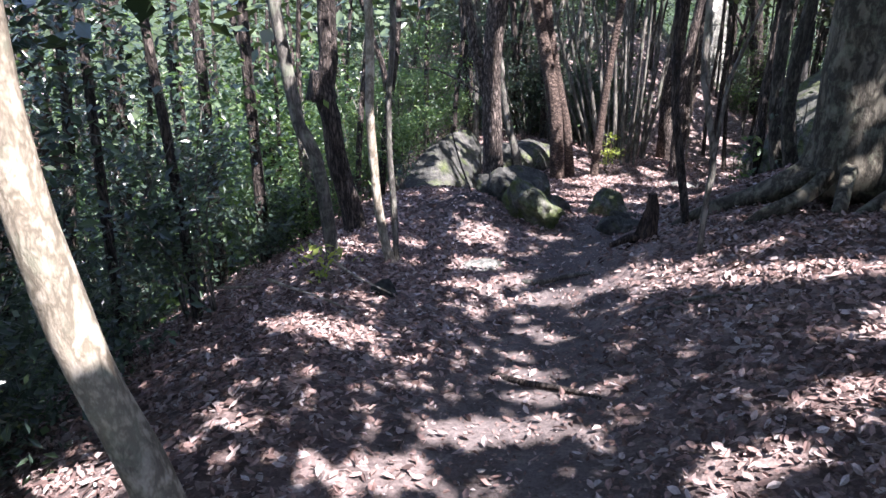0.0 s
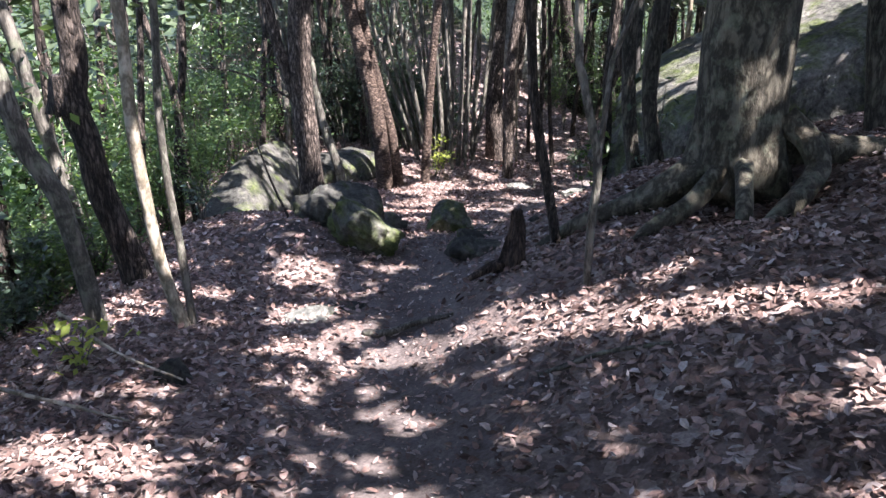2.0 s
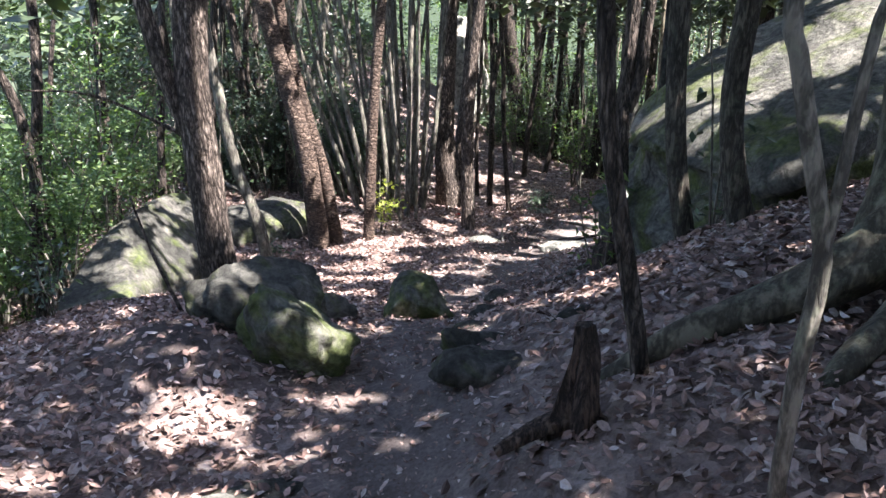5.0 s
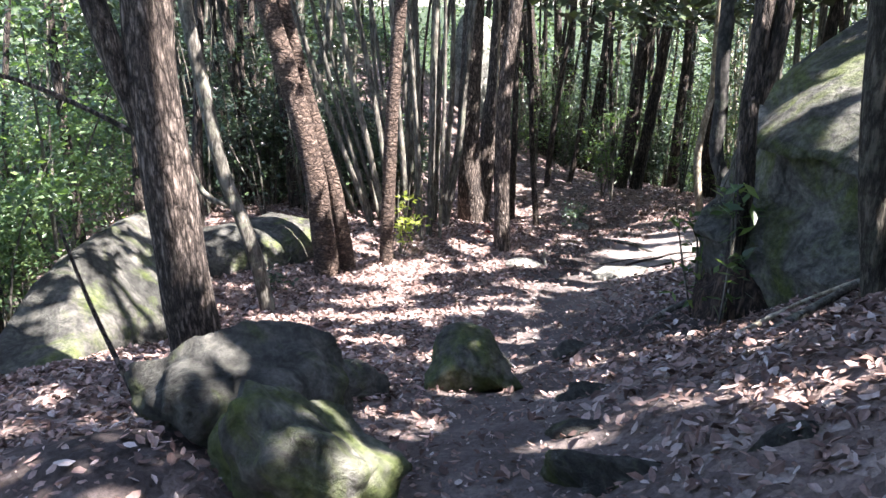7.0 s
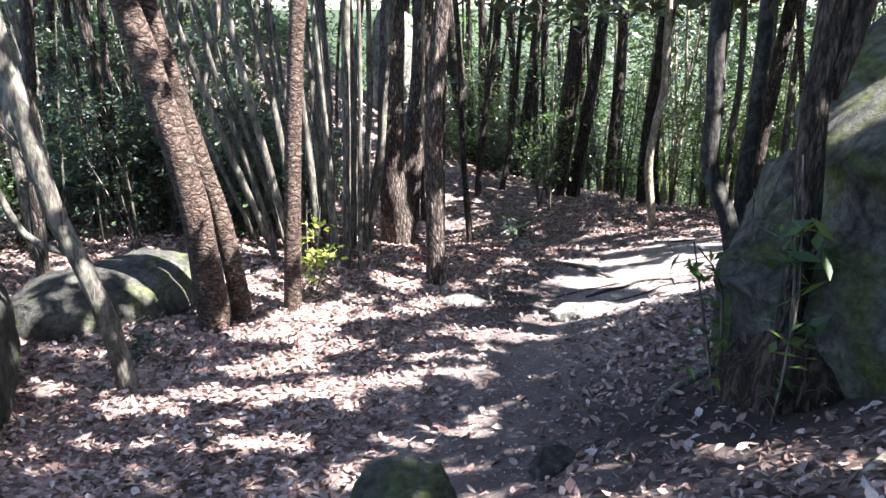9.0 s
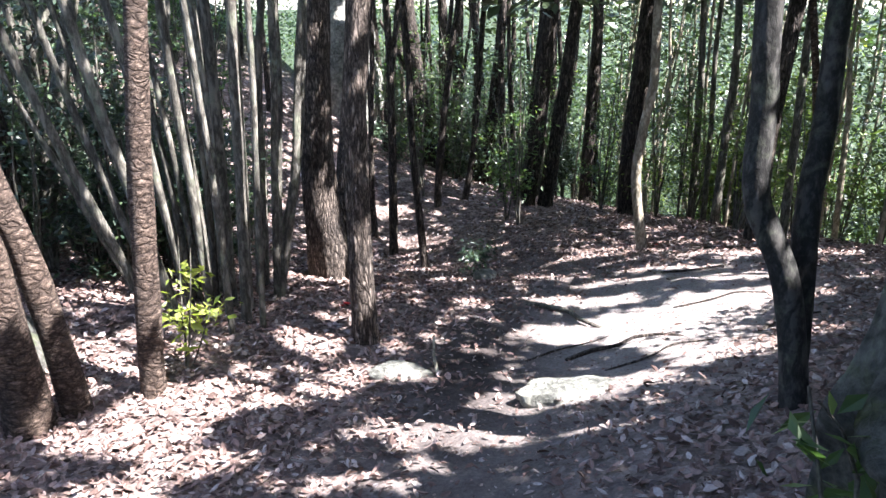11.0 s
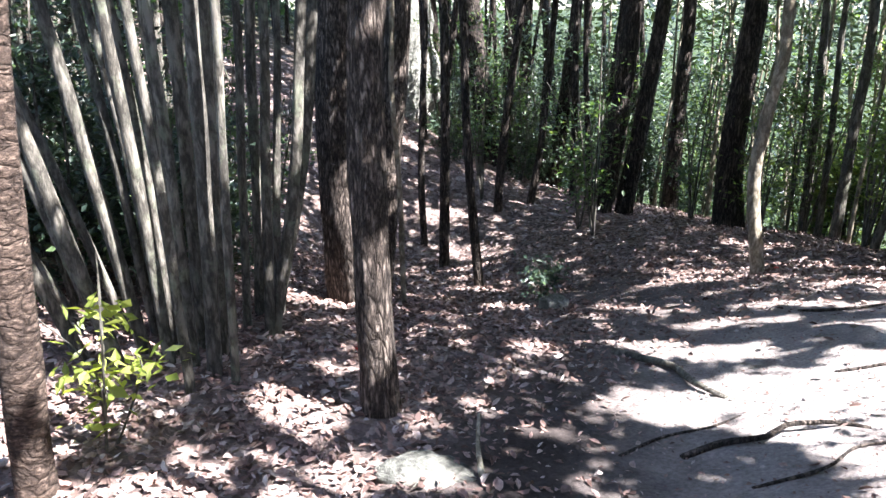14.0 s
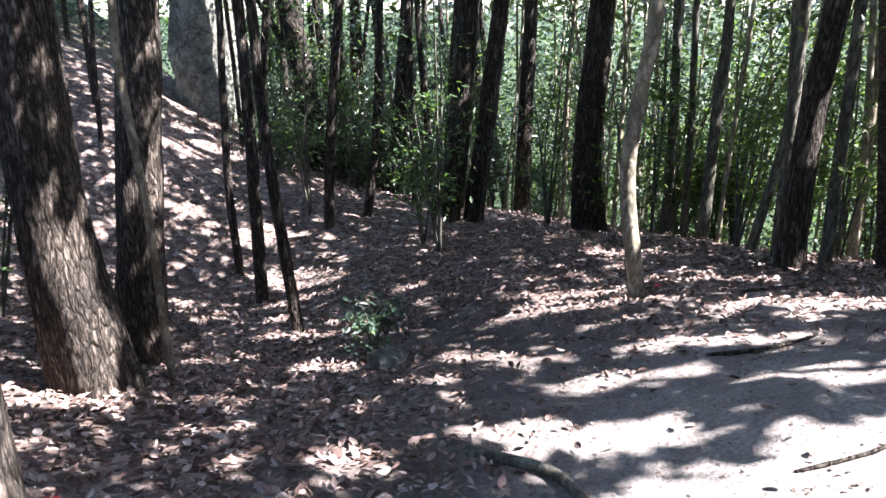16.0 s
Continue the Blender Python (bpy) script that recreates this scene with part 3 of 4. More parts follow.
tree(-0.46, 6.29, 0.041, 0.041, [(0.00, 0.00, -0.06), (-0.09, -0.01, 0.45), (-0.12, -0.01, 0.87), (-0.14, -0.02, 1.33), (-0.12, -0.01, 2.08)], M_BARK_PALE, "slender pale tree at the edge of the path", sides=12, top=5.0)
tree(-0.41, 6.35, 0.027, 0.019, [(0.00, 0.00, -0.09), (-0.02, -0.00, 0.58), (-0.04, -0.00, 0.92), (-0.04, -0.00, 1.42), (0.01, 0.00, 2.08)], M_BARK_GREY, "thin grey sapling at the edge of the path", sides=8, top=4.0, crown=False)
tree(-0.92, 7.45, 0.111, 0.080, [(0.00, 0.00, 0.15), (-0.13, -0.03, 0.77), (-0.17, -0.04, 1.20), (-0.22, -0.05, 1.41), (-0.16, -0.03, 1.76), (-0.16, -0.03, 2.15)], M_BARK_DARK, "dark crooked tree with a swollen knot", sides=16, knots=[(-0.24, -0.05, 1.49, 0.13)])
tree(-0.98, 6.20, 0.060, 0.047, [(0.00, 0.00, 0.31), (-0.07, -0.02, 0.95), (-0.18, -0.04, 1.20), (-0.22, -0.05, 1.46)], M_BARK_GREY, "slanting grey tree on the falling slope")
tree(-2.00, 8.05, 0.072, 0.056, [(0.00, 0.00, -0.55), (-0.01, -0.00, 1.12), (-0.01, -0.00, 2.90)], M_BARK_DARK, "slim dark tree on the falling slope")
tree(-3.06, 9.17, 0.096, 0.077, [(0.00, 0.00, 0.24), (-0.07, -0.03, 1.42), (-0.09, -0.03, 2.83), (-0.03, -0.01, 3.81)], M_BARK_DARK, "slim dark tree on the falling slope")
tree(-3.67, 8.28, 0.130, 0.111, [(0.00, 0.00, 1.43), (0.15, 0.08, 3.16), (0.22, 0.12, 4.06)], M_BARK_DARK, "dark straight tree on the falling slope", top=9.0)
tree(-3.93, 7.37, 0.142, 0.119, [(0.00, 0.00, 2.09), (0.03, 0.02, 3.00), (0.07, 0.04, 4.07)], M_BARK_SCALY, "reddish-brown tree on the falling slope", top=9.0)
tree(-5.04, 10.58, 0.064, 0.052, [(0.00, 0.00, 3.42), (0.11, 0.07, 4.66), (0.11, 0.06, 5.42)], M_BARK_DARK, "thin dark tree far down the slope", top=9.0)
tree(-1.42, 8.63, 0.068, 0.054, [(0.00, 0.00, -0.10), (-0.16, -0.03, 0.95), (-0.30, -0.06, 2.04), (-0.40, -0.07, 2.66)], M_BARK_GREY, "thin slanting grey tree on the falling slope")
tree(-0.81, 11.58, 0.056, 0.041, [(0.00, 0.00, 1.21), (-0.07, -0.01, 2.05), (-0.22, -0.04, 2.52)], M_BARK_DARK, "thin dark leaning tree on the falling slope")
tree(-0.93, 2.04, 0.082, 0.048, [(0.00, 0.00, 0.41), (-0.12, -0.06, 0.98), (-0.18, -0.09, 1.43), (-0.20, -0.09, 1.71), (-0.20, -0.09, 1.93)], M_BARK_PALE, "smooth pale leaning trunk at the path edge", flare=0.0, sides=20, top=5.5)
tree(5.26, 10.76, 0.066, 0.054, [(0.00, 0.00, 0.06), (-0.03, 0.05, 0.42), (-0.07, 0.11, 0.68), (-0.165, 0.2, 0.93), (-0.175, 0.23, 1.15), (-0.15, 0.25, 1.4), (-0.17, 0.27, 1.74)], M_BARK_SLEEK, "sleek dark grey tree forking into two bent stems", flare=0.25, sides=20, forks=[([(0.0, 0.02, 0.2), (0.07, 0.1, 0.6), (0.09, 0.14, 0.95), (0.13, 0.15, 1.3), (0.15, 0.18, 1.74)], 0.06, 0.055)])
tree(1.86, 5.17, 0.024, 0.019, [(0.00, 0.00, 0.07), (0.00, -0.00, 0.41), (0.01, -0.01, 0.71), (-0.03, 0.03, 0.95), (-0.08, 0.07, 1.19), (-0.11, 0.09, 1.42)], M_BARK_GREY, "young grey sapling forking into two thin stems", flare=0.2, top=4.0, crown=False, forks=[([(0.01, -0.01, 0.71), (0.02, -0.02, 1.04), (0.03, -0.03, 1.27), (0.07, -0.06, 1.43)], 0.015, 0.010)])
coppice(3.55, 14.35, [
    ([(-0.23, -0.43, 0.19), (-0.26, -0.42, 1.11), (-0.31, -0.42, 1.91)], 0.029, 0.021),
    ([(-0.18, -0.14, -0.00), (-0.19, -0.14, 1.03), (-0.22, -0.14, 1.92)], 0.036, 0.026),
    ([(-0.10, 0.13, -0.13), (-0.09, 0.13, 0.97), (-0.09, 0.13, 1.92)], 0.048, 0.035),
    ([(-0.09, -0.29, 0.02), (-0.05, -0.29, 1.04), (-0.03, -0.30, 1.92)], 0.046, 0.033),
    ([(-0.01, -0.01, -0.22), (0.03, -0.02, 0.93), (0.05, -0.02, 1.92)], 0.041, 0.030),
    ([(-0.00, -0.44, 0.12), (0.03, -0.44, 1.08), (0.06, -0.44, 1.92)], 0.027, 0.020),
    ([(0.18, 0.40, -0.12), (0.23, 0.40, 0.97), (0.27, 0.39, 1.91)], 0.030, 0.022),
    ([(0.30, 0.68, -0.30), (0.35, 0.67, 0.89), (0.39, 0.66, 1.91)], 0.039, 0.029),
    ([(0.29, 0.25, -0.14), (0.34, 0.24, 0.96), (0.39, 0.23, 1.91)], 0.035, 0.026),
    ([(0.38, 0.52, -0.20), (0.45, 0.51, 0.93), (0.51, 0.50, 1.91)], 0.028, 0.021),
    ([(-0.26, 0.07, 0.10), (-0.30, 0.07, 1.08), (-0.37, 0.07, 1.92)], 0.029, 0.021),
    ([(-0.31, 0.35, 0.14), (-0.38, 0.35, 1.09), (-0.48, 0.35, 1.92)], 0.028, 0.021),
])


# a second stool beside it, its stems fanning out
coppice(3.15, 14.45, [([(dx, dy, 0.0), (dx * 1.25 - 0.06 * k, dy, 0.95), (dx * 1.4 - 0.13 * k, dy * 1.1, 1.95)], thick, thick * 0.75) for dx, dy, k, thick in (
    (-0.3, -0.1, 4.0, 0.04), (-0.22, 0.25, 3.2, 0.034), (-0.15, -0.2, 2.6, 0.045), (-0.1, 0.35, 3.6, 0.03), (-0.02, 0.0, 2.0, 0.042), (0.05, 0.3, 1.6, 0.032),
    (0.1, -0.15, 1.2, 0.038), (0.2, 0.1, 0.8, 0.03), (0.3, 0.4, 0.6, 0.04), (-0.35, 0.45, 4.5, 0.028), (0.75, 0.2, 0.2, 0.04), (0.85, 0.6, 0.0, 0.05))])


# the great tree on roots that stand clear of the bank
def great_trunk():
    """A round bole that swells into ribs towards its roots."""
    ribs = [(160, 0.16, 22), (205, 0.1, 18), (240, 0.06, 14), (300, 0.13, 20), (338, 0.16, 22), (45, 0.16, 24), (100, 0.1, 22)]
    levels = np.concatenate([np.arange(-0.42, 1.5, 0.04), np.arange(1.5, 7.6, 0.25)])
    sides, verts = 72, []
    for z in levels:
        body = np.interp(z, (-0.42, -0.28, -0.1, 0.6, 1.5, 7.5), (0.1, 0.2, 0.262, 0.275, 0.27, 0.2))
        for a in np.arange(sides) * 360 / sides:
            r = body
            for at, much, wide in ribs:
                d = (a - at + 180) % 360 - 180
                r += much * math.exp(-(d / wide) ** 2) * math.exp(-max(z + 0.24, 0) / 0.15) * min(1, max(0, (z + 0.46) / 0.16))
                r += 0.016 * math.exp(-(d / wide) ** 2) * math.exp(-max(z, 0) / 1.4)
            ca, sa = math.cos(radians(a)), math.sin(radians(a))
            r *= 1 + 0.04 * noise.fractal((ca * 1.2, sa * 1.2, z * 1.1), 1.0, 2.0, 3) + 0.02 * noise.noise((ca * 3, sa * 3, z * 9.0)) * math.exp(-max(z, 0) / 0.35)
            verts.append((r * ca - 0.012 * z, r * sa + 0.04 * z, z))
    i = np.arange(len(levels) * sides).reshape(-1, sides)
    f = np.stack([i[:-1], np.roll(i, -1, 1)[:-1], np.roll(i, -1, 1)[1:], i[1:]], -1).reshape(-1, 4)
    return mesh_from("trunk", verts, f, True)


def great_tree():
    x, y = 3.16, 5.82
    base = new("tree")
    base.location = (x, y, 0.0)
    tagged(base, "huge old grey-brown tree with arching exposed roots", "tree", "forest trees")
    part("trunk", great_trunk(), M_BARK_GREAT, base)
    roots = [
        ([(3.02, 5.84, -0.08), (2.8, 5.85, -0.24), (2.6, 5.92, -0.36), (2.42, 6.02, -0.48), (2.2, 6.14, -0.62), (1.98, 6.24, -0.8)], 0.13, 0.045),
        ([(3.0, 5.7, -0.1), (2.8, 5.6, -0.24), (2.6, 5.53, -0.33), (2.4, 5.47, -0.4), (2.2, 5.42, -0.56)], 0.075, 0.04),
        ([(3.04, 5.55, -0.06), (2.92, 5.35, -0.12), (2.8, 5.15, -0.24), (2.68, 5.0, -0.45)], 0.055, 0.042),
        ([(3.32, 5.62, 0.2), (3.42, 5.47, 0.08), (3.43, 5.36, -0.05), (3.22, 5.2, -0.12), (2.92, 5.02, -0.22), (2.64, 4.85, -0.34), (2.5, 4.77, -0.46)], 0.08, 0.05),
        ([(3.42, 5.72, 0.0), (3.7, 5.55, 0.0), (4.0, 5.4, 0.0), (4.3, 5.3, -0.2)], 0.11, 0.05),
        ([(3.4, 6.0, 0.0), (3.7, 6.25, -0.05), (4.1, 6.5, -0.3)], 0.11, 0.05),
    ]
    for c, a, b in roots:
        part("root", tube("root", [(p - x, q - y, h) for p, q, h in c], (a, b), 18, 0.05, 0.22, 0.0, 0.1, rng.uniform(0, 50)), M_BARK_GREAT, base)
    TREES.append((x, y, base))


great_tree()


# ---- rocks ----
def rock_mesh(size, seed, square=0.75, lump=0.22, shear=0.0, level=4, lip=0.0, facets=0):
    bm = bmesh.new()
    bmesh.ops.create_icosphere(bm, subdivisions=level, radius=1.0)
    dice = random.Random(seed)
    planes = [(Vector((dice.gauss(0, 1), dice.gauss(0, 1), dice.gauss(0.2, 0.8))).normalized(), dice.uniform(0.62, 0.88)) for _ in range(facets)]
    for v in bm.verts:
        p = v.co.copy()
        k = (abs(p.x) ** (2 / square) + abs(p.y) ** (2 / square) + abs(p.z) ** (2 / square)) ** (-square / 2)
        p = p * k
        for at, out in planes:
            p -= at * max(0.0, p.dot(at) - out) * 0.92
        q = Vector((p.x * size[0], p.y * size[1], p.z * size[2]))
        w = max(size)
        s = noise.fractal(q * (1.1 / w) * 1.5 + Vector((seed, seed * 2, 0)), 0.9, 2.1, 6)
        ridge = abs(noise.noise(q * (2.2 / w) + Vector((0, seed, 5))))
        p *= 1 + lump * s - lump * 0.5 * ridge + 0.035 * noise.fractal(q * 5.0 + Vector((seed, 0, 0)), 0.8, 2.2, 5) * min(1.0, 0.5 / w)
        if lip:
            edge = 0.8 + 0.06 * noise.noise((q.x * 1.4, q.y * 1.4, seed))
            g = lip * (min(1, max(0, (p.z - edge) / 0.05)) - 1) * math.exp(-(max(0, edge - p.z) / 0.55) ** 2)
            p.x *= 1 + g * 0.7
            p.y *= 1 + g
        v.co = (p.x * size[0], p.y * size[1], p.z * size[2] + shear * p.x * size[0] * (0.5 + 0.5 * max(-1, min(1, p.z * 1.6))))
    for f in bm.faces:
        f.smooth = True
    me = bpy.data.meshes.new("rock")
    bm.to_mesh(me)
    bm.free()
    return me


def rock(name, x, y, z, size, turn, material, label, seed, square=0.75, lump=0.22, shear=0.0, level=4, tilt=0.0, category="rock", lip=0.0, facets=0, side=0.0):
    me = rock_mesh(size, seed, square, lump, shear, level, lip, facets)
    me.name = name
    ob = part(name, me, material)
    ob.matrix_world = pose(x, y, z, tilt, side, turn)
    return tagged(ob, label, category)


rock("boulder", 6.02, 8.55, -0.4, (2.15, 1.15, 1.2), 0, M_ROCK_MOSS, "huge mossy granite boulder with a sloping top", 3.1, 0.2, 0.07, 0.54, 6, category="boulder", lip=0.1)
rock("boulder", 4.32, 9.62, -1.2, (0.22, 0.3, 0.85), 25, M_ROCK_MOSS, "upright mossy rock slab against the great boulder", 17.3, 0.5, 0.2, 0.1, 5, category="boulder", facets=9)
rock("boulder", 0.96, 7.76, -1.15, (0.28, 0.31, 0.3), 20, M_ROCK_GREEN, "mossy sloping boulder at the path edge", 8.0, 0.8, 0.2, -0.4, 5, tilt=8.0, category="boulder", facets=8)
rock("boulder", 0.79, 8.32, -1.17, (0.4, 0.4, 0.32), 12, M_ROCK, "grey rounded boulder slab behind the mossy one", 5.2, 0.75, 0.18, -0.08, 5, tilt=8.0, category="boulder", facets=6)
rock("stone", 0.35, 6.5, -1.28, (0.19, 0.13, 0.06), 10, M_ROCK_PALE, "flat pale stone in leaf litter", 31.2, facets=5)
rock("stone", 1.75, 6.95, -1.06, (0.26, 0.14, 0.09), -20, M_ROCK, "dark flat rock beside the rotten stump", 18.8)
rock("boulder", 1.28, 9.1, -1.6, (0.36, 0.2, 0.19), -15, M_ROCK, "small dark rounded rock in leaf litter", 6.1, 0.7, 0.15, facets=5)
rock("boulder", 0.0, 11.3, -2.0, (0.48, 1.9, 0.62), -13, M_ROCK, "long low whale-backed granite rock on the slope", 1.7, 0.8, 0.16, 0.3, 5, category="boulder", facets=7)
rock("boulder", 1.25, 13.7, -2.42, (0.9, 0.5, 0.42), 20, M_ROCK, "flat-topped granite rock behind slanting trees", 11.7, 0.7, 0.15, 0.0, 4, category="boulder")
rock("boulder", 2.05, 9.1, -1.62, (0.31, 0.2, 0.21), -20, M_ROCK_GREEN, "angular mossy stone beside the path", 9.4, 0.6, 0.2, facets=10)
rock("stone", 2.36, 8.2, -1.42, (0.2, 0.1, 0.09), -30, M_ROCK, "flat grey stone half sunk in the path", 2.4)
rock("stone", 2.95, 9.55, -1.88, (0.12, 0.09, 0.07), 20, M_ROCK, "small grey stone half sunk in the path", 4.4)
rock("stone", 1.97, 7.3, -1.17, (0.37, 0.15, 0.13), -28, M_ROCK, "rough grey stone ledge across the path", 7.3, 0.5, 0.25, facets=9)
rock("stone", 2.32, 7.02, -0.97, (0.2, 0.16, 0.14), 10, M_ROCK, "rough grey stone beside the path ledge", 7.9, 0.6, 0.2, facets=8)
rock("stone", 2.15, 7.75, -1.28, (0.26, 0.09, 0.07), -20, M_ROCK, "low grey stone in the trodden path", 3.9)
rock("stone", -0.45, 5.45, -1.12, (0.16, 0.13, 0.18), 40, M_ROCK, "grey stone at the edge of the slope", 12.2, facets=8)
rock("stone", 4.2, 12.9, -2.56, (0.22, 0.13, 0.08), -25, M_ROCK_PALE, "flat pale stone sunk in leaf litter", 13.2)
rock("stone", 4.95, 11.95, -2.43, (0.36, 0.15, 0.08), -30, M_ROCK_PALE, "flat pale stone in the worn path", 14.2)
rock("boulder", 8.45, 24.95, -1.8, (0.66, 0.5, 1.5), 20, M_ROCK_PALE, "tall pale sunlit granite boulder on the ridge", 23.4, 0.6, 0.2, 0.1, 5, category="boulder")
rock("stone", 6.38, 15.5, height(6.38, 15.5) + 0.04, (0.13, 0.1, 0.09), 0, M_ROCK_PALE, "small pale stone by a low bush", 15.2)
rock("stone", 0.6, 6.6, -1.3, (0.2, 0.14, 0.05), 0, M_ROCK, "flat stone sunk in the leaf litter", 16.2)


def stump(x, y):
    z = height(x, y)
    base = tagged(new("tree_stump"), "rotten dark brown stump with a jagged top", "stump")
    base.location = (x, y, z)
    part("stump_body", tube("stump_body", [(0, 0, -0.1), (0.0, 0, 0.12), (0.01, 0.0, 0.28), (0.0, 0.01, 0.4)], (0.085, 0.035), 16, 0.03, 0.5, 0.4, 0.35, 2.0), M_ROTTEN, base)
    for c, a, b in (([(0, 0, 0.05), (-0.14, 0.02, 0.01), (-0.3, 0.05, -0.08)], 0.045, 0.02), ([(0, 0, 0.05), (0.12, -0.12, 0.0), (0.22, -0.22, -0.08)], 0.05, 0.02)):
        part("root", tube("root", c, (a, b), 10, 0.05, 0.3), M_ROTTEN, base)


stump(1.7, 5.95)
rock("root_mound", 3.98, 9.22, -1.62, (0.26, 0.3, 0.5), 0, M_ROTTEN, "dark mound of roots and earth under the boulder", 21.0, 0.9, 0.3, 0.0, 4, category="root mound")


def fallen(pts, r, material, label):
    """A stick or surface root lying on the ground: (x, y, lift) along it."""
    c = [(x, y, height(x, y) + h) for x, y, h in pts]
    ob = part("fallen_branch", tube("fallen_branch", c, (r, r * 0.5), 8, 0.05, 0.25), material)
    return tagged(ob, label, "branch")


fallen([(3.55, 9.6, 0.0), (3.8, 9.75, 0.03), (4.05, 9.72, 0.1), (4.25, 9.8, 0.12)], 0.03, M_BARK_GREY, "bent grey root reaching over dark soil")
fallen([(3.1, 8.0, 0.02), (3.5, 8.1, 0.06), (3.9, 8.1, 0.08), (4.4, 8.0, 0.05)], 0.025, M_BARK_GREY, "thin grey branch lying below the boulder")
fallen([(3.2, 8.3, 0.02), (3.6, 8.35, 0.03), (4.0, 8.2, 0.04)], 0.015, M_BARK_PALE, "thin pale stick lying below the boulder")
fallen([(5.35, 12.62, 0.0), (5.55, 12.6, 0.02), (5.72, 12.5, 0.03), (5.86, 12.52, 0.04), (6.02, 12.4, 0.02), (6.1, 12.28, 0.0)], 0.018, M_BARK_DARK, "dark winding surface root in the pale clearing")
fallen([(5.1, 12.75, 0.0), (5.4, 12.83, 0.012), (5.65, 12.78, 0.015), (5.9, 12.84, 0.0)], 0.009, M_BARK_DARK, "thin winding surface root in the pale clearing")
fallen([(5.35, 12.2, 0.0), (5.65, 12.12, 0.014), (5.9, 12.17, 0.012), (6.15, 12.05, 0.0)], 0.009, M_BARK_DARK, "thin winding surface root in the pale clearing")
fallen([(6.6, 12.9, 0.0), (6.85, 12.75, 0.014), (7.1, 12.72, 0.01), (7.3, 12.55, 0.0)], 0.009, M_BARK_DARK, "thin winding surface root in the pale clearing")
fallen([(5.9, 13.95, 0.0), (6.05, 13.6, 0.03), (5.98, 13.3, 0.035), (6.0, 13.05, 0.0)], 0.03, M_BARK_GREY, "thick grey surface root in the pale clearing")
fallen([(7.4, 13.9, 0.0), (7.7, 13.7, 0.02), (8.05, 13.65, 0.0)], 0.014, M_BARK_DARK, "thin winding surface root in the pale clearing")
fallen([(6.4, 11.9, 0.0), (6.65, 11.95, 0.02), (6.95, 11.8, 0.0)], 0.014, M_BARK_DARK, "thin winding surface root in the pale clearing")
fallen([(8.7, 14.6, 0.01), (9.2, 14.5, 0.02), (9.7, 14.6, 0.01)], 0.015, M_BARK_DARK, "thin dark stick lying in the clearing")
fallen([(0.7, 6.12, 0.0), (0.85, 6.02, 0.03), (1.05, 5.98, 0.035), (1.25, 5.84, 0.0)], 0.03, M_BARK_GREY, "grey surface root across the path")
fallen([(0.3, 3.95, 0.0), (0.45, 3.78, 0.02), (0.62, 3.64, 0.025), (0.82, 3.4, 0.0)], 0.022, M_BARK_DARK, "dark surface root across the path")
fallen([(1.35, 4.55, 0.01), (1.6, 4.42, 0.03), (1.85, 4.2, 0.01)], 0.016, M_BARK_GREY, "short grey stick on the leaf litter")
fallen([(-1.1, 5.9, 0.3), (-0.75, 5.6, 0.1), (-0.4, 5.35, 0.05)], 0.012, M_BARK_PALE, "pale dry twig at the edge of the slope")
fallen([(-1.3, 5.2, 0.25), (-0.9, 5.0, 0.1), (-0.6, 4.9, 0.03)], 0.012, M_BARK_PALE, "pale dry twig at the edge of the slope")
fallen([(-2.6, 6.3, 0.5), (-2.1, 6.0, 0.25), (-1.5, 5.6, 0.1)], 0.022, M_BARK_PALE, "pale dead branch fallen down the slope")
fallen([(4.4, 12.75, 0.02), (4.45, 12.9, 0.1), (4.5, 13.0, 0.2)], 0.014, M_BARK_PALE, "short pale dead twig standing in litter")
fallen([(0.35, 8.85, 0.02), (0.2, 9.1, 0.4), (0.1, 9.25, 0.75)], 0.014, M_BARK_DARK, "thin dark dead stem beside the boulders")


# ---- undergrowth ----
def shrub(x, y, r, tall, n, size, material, label, low=0.1, name="shrub"):
    """A bush: thin stems and loose sprays of leaves with gaps between them."""
    z = height(x, y)
    base = tagged(new(name), label, "shrub", "undergrowth")
    base.location = (x, y, z)
    tips = []
    for _ in range(max(4, int(r * 7))):
        a, q = rng.uniform(0, 6.283), r * math.sqrt(rng.uniform(0.02, 1))
        tips.append((q * math.cos(a), q * math.sin(a), tall * rng.uniform(0.35 + low, 1.0)))
    verts, faces, k = [], [], 0
    sprays = []
    for t in tips:
        t = np.array(t)
        bend = t * np.array((0.35, 0.35, 0.55)) + rng.normal(0, 0.06, 3)
        path = spline([(0, 0, -0.1), bend, t], 0.25)
        w = 0.004 + 0.005 * tall
        for i, p in enumerate(path):
            s = w * (1 - 0.75 * i / len(path))
            verts += [p + (s, 0, 0), p + (-0.5 * s, 0.86 * s, 0), p + (-0.5 * s, -0.86 * s, 0)]
            if i:
                b = k + 3 * i
                faces += [(b - 3, b - 2, b + 1, b), (b - 2, b - 1, b + 2, b + 1), (b - 1, b - 3, b, b + 2)]
        k += 3 * len(path)
        for u in rng.uniform(0.35, 1.0, 4):
            j = path[int(u * (len(path) - 1))]
            sprays.append(j + rng.normal(0, 0.12, 3) * r)
    part("stem", mesh_from("stem", verts, faces, True), M_BARK_GREY, base)
    c = np.array(sprays)[rng.integers(0, len(sprays), n)]
    pts = c + rng.normal(0, 1, (n, 3)) * np.array((0.2, 0.2, 0.09)) * max(0.35, r)
    pts[:, 2] = np.maximum(pts[:, 2], 0.05)
    part("foliage", leaf_mesh("foliage", pts, size, 0.35, 0.4, 0.2), material, base)
    return base


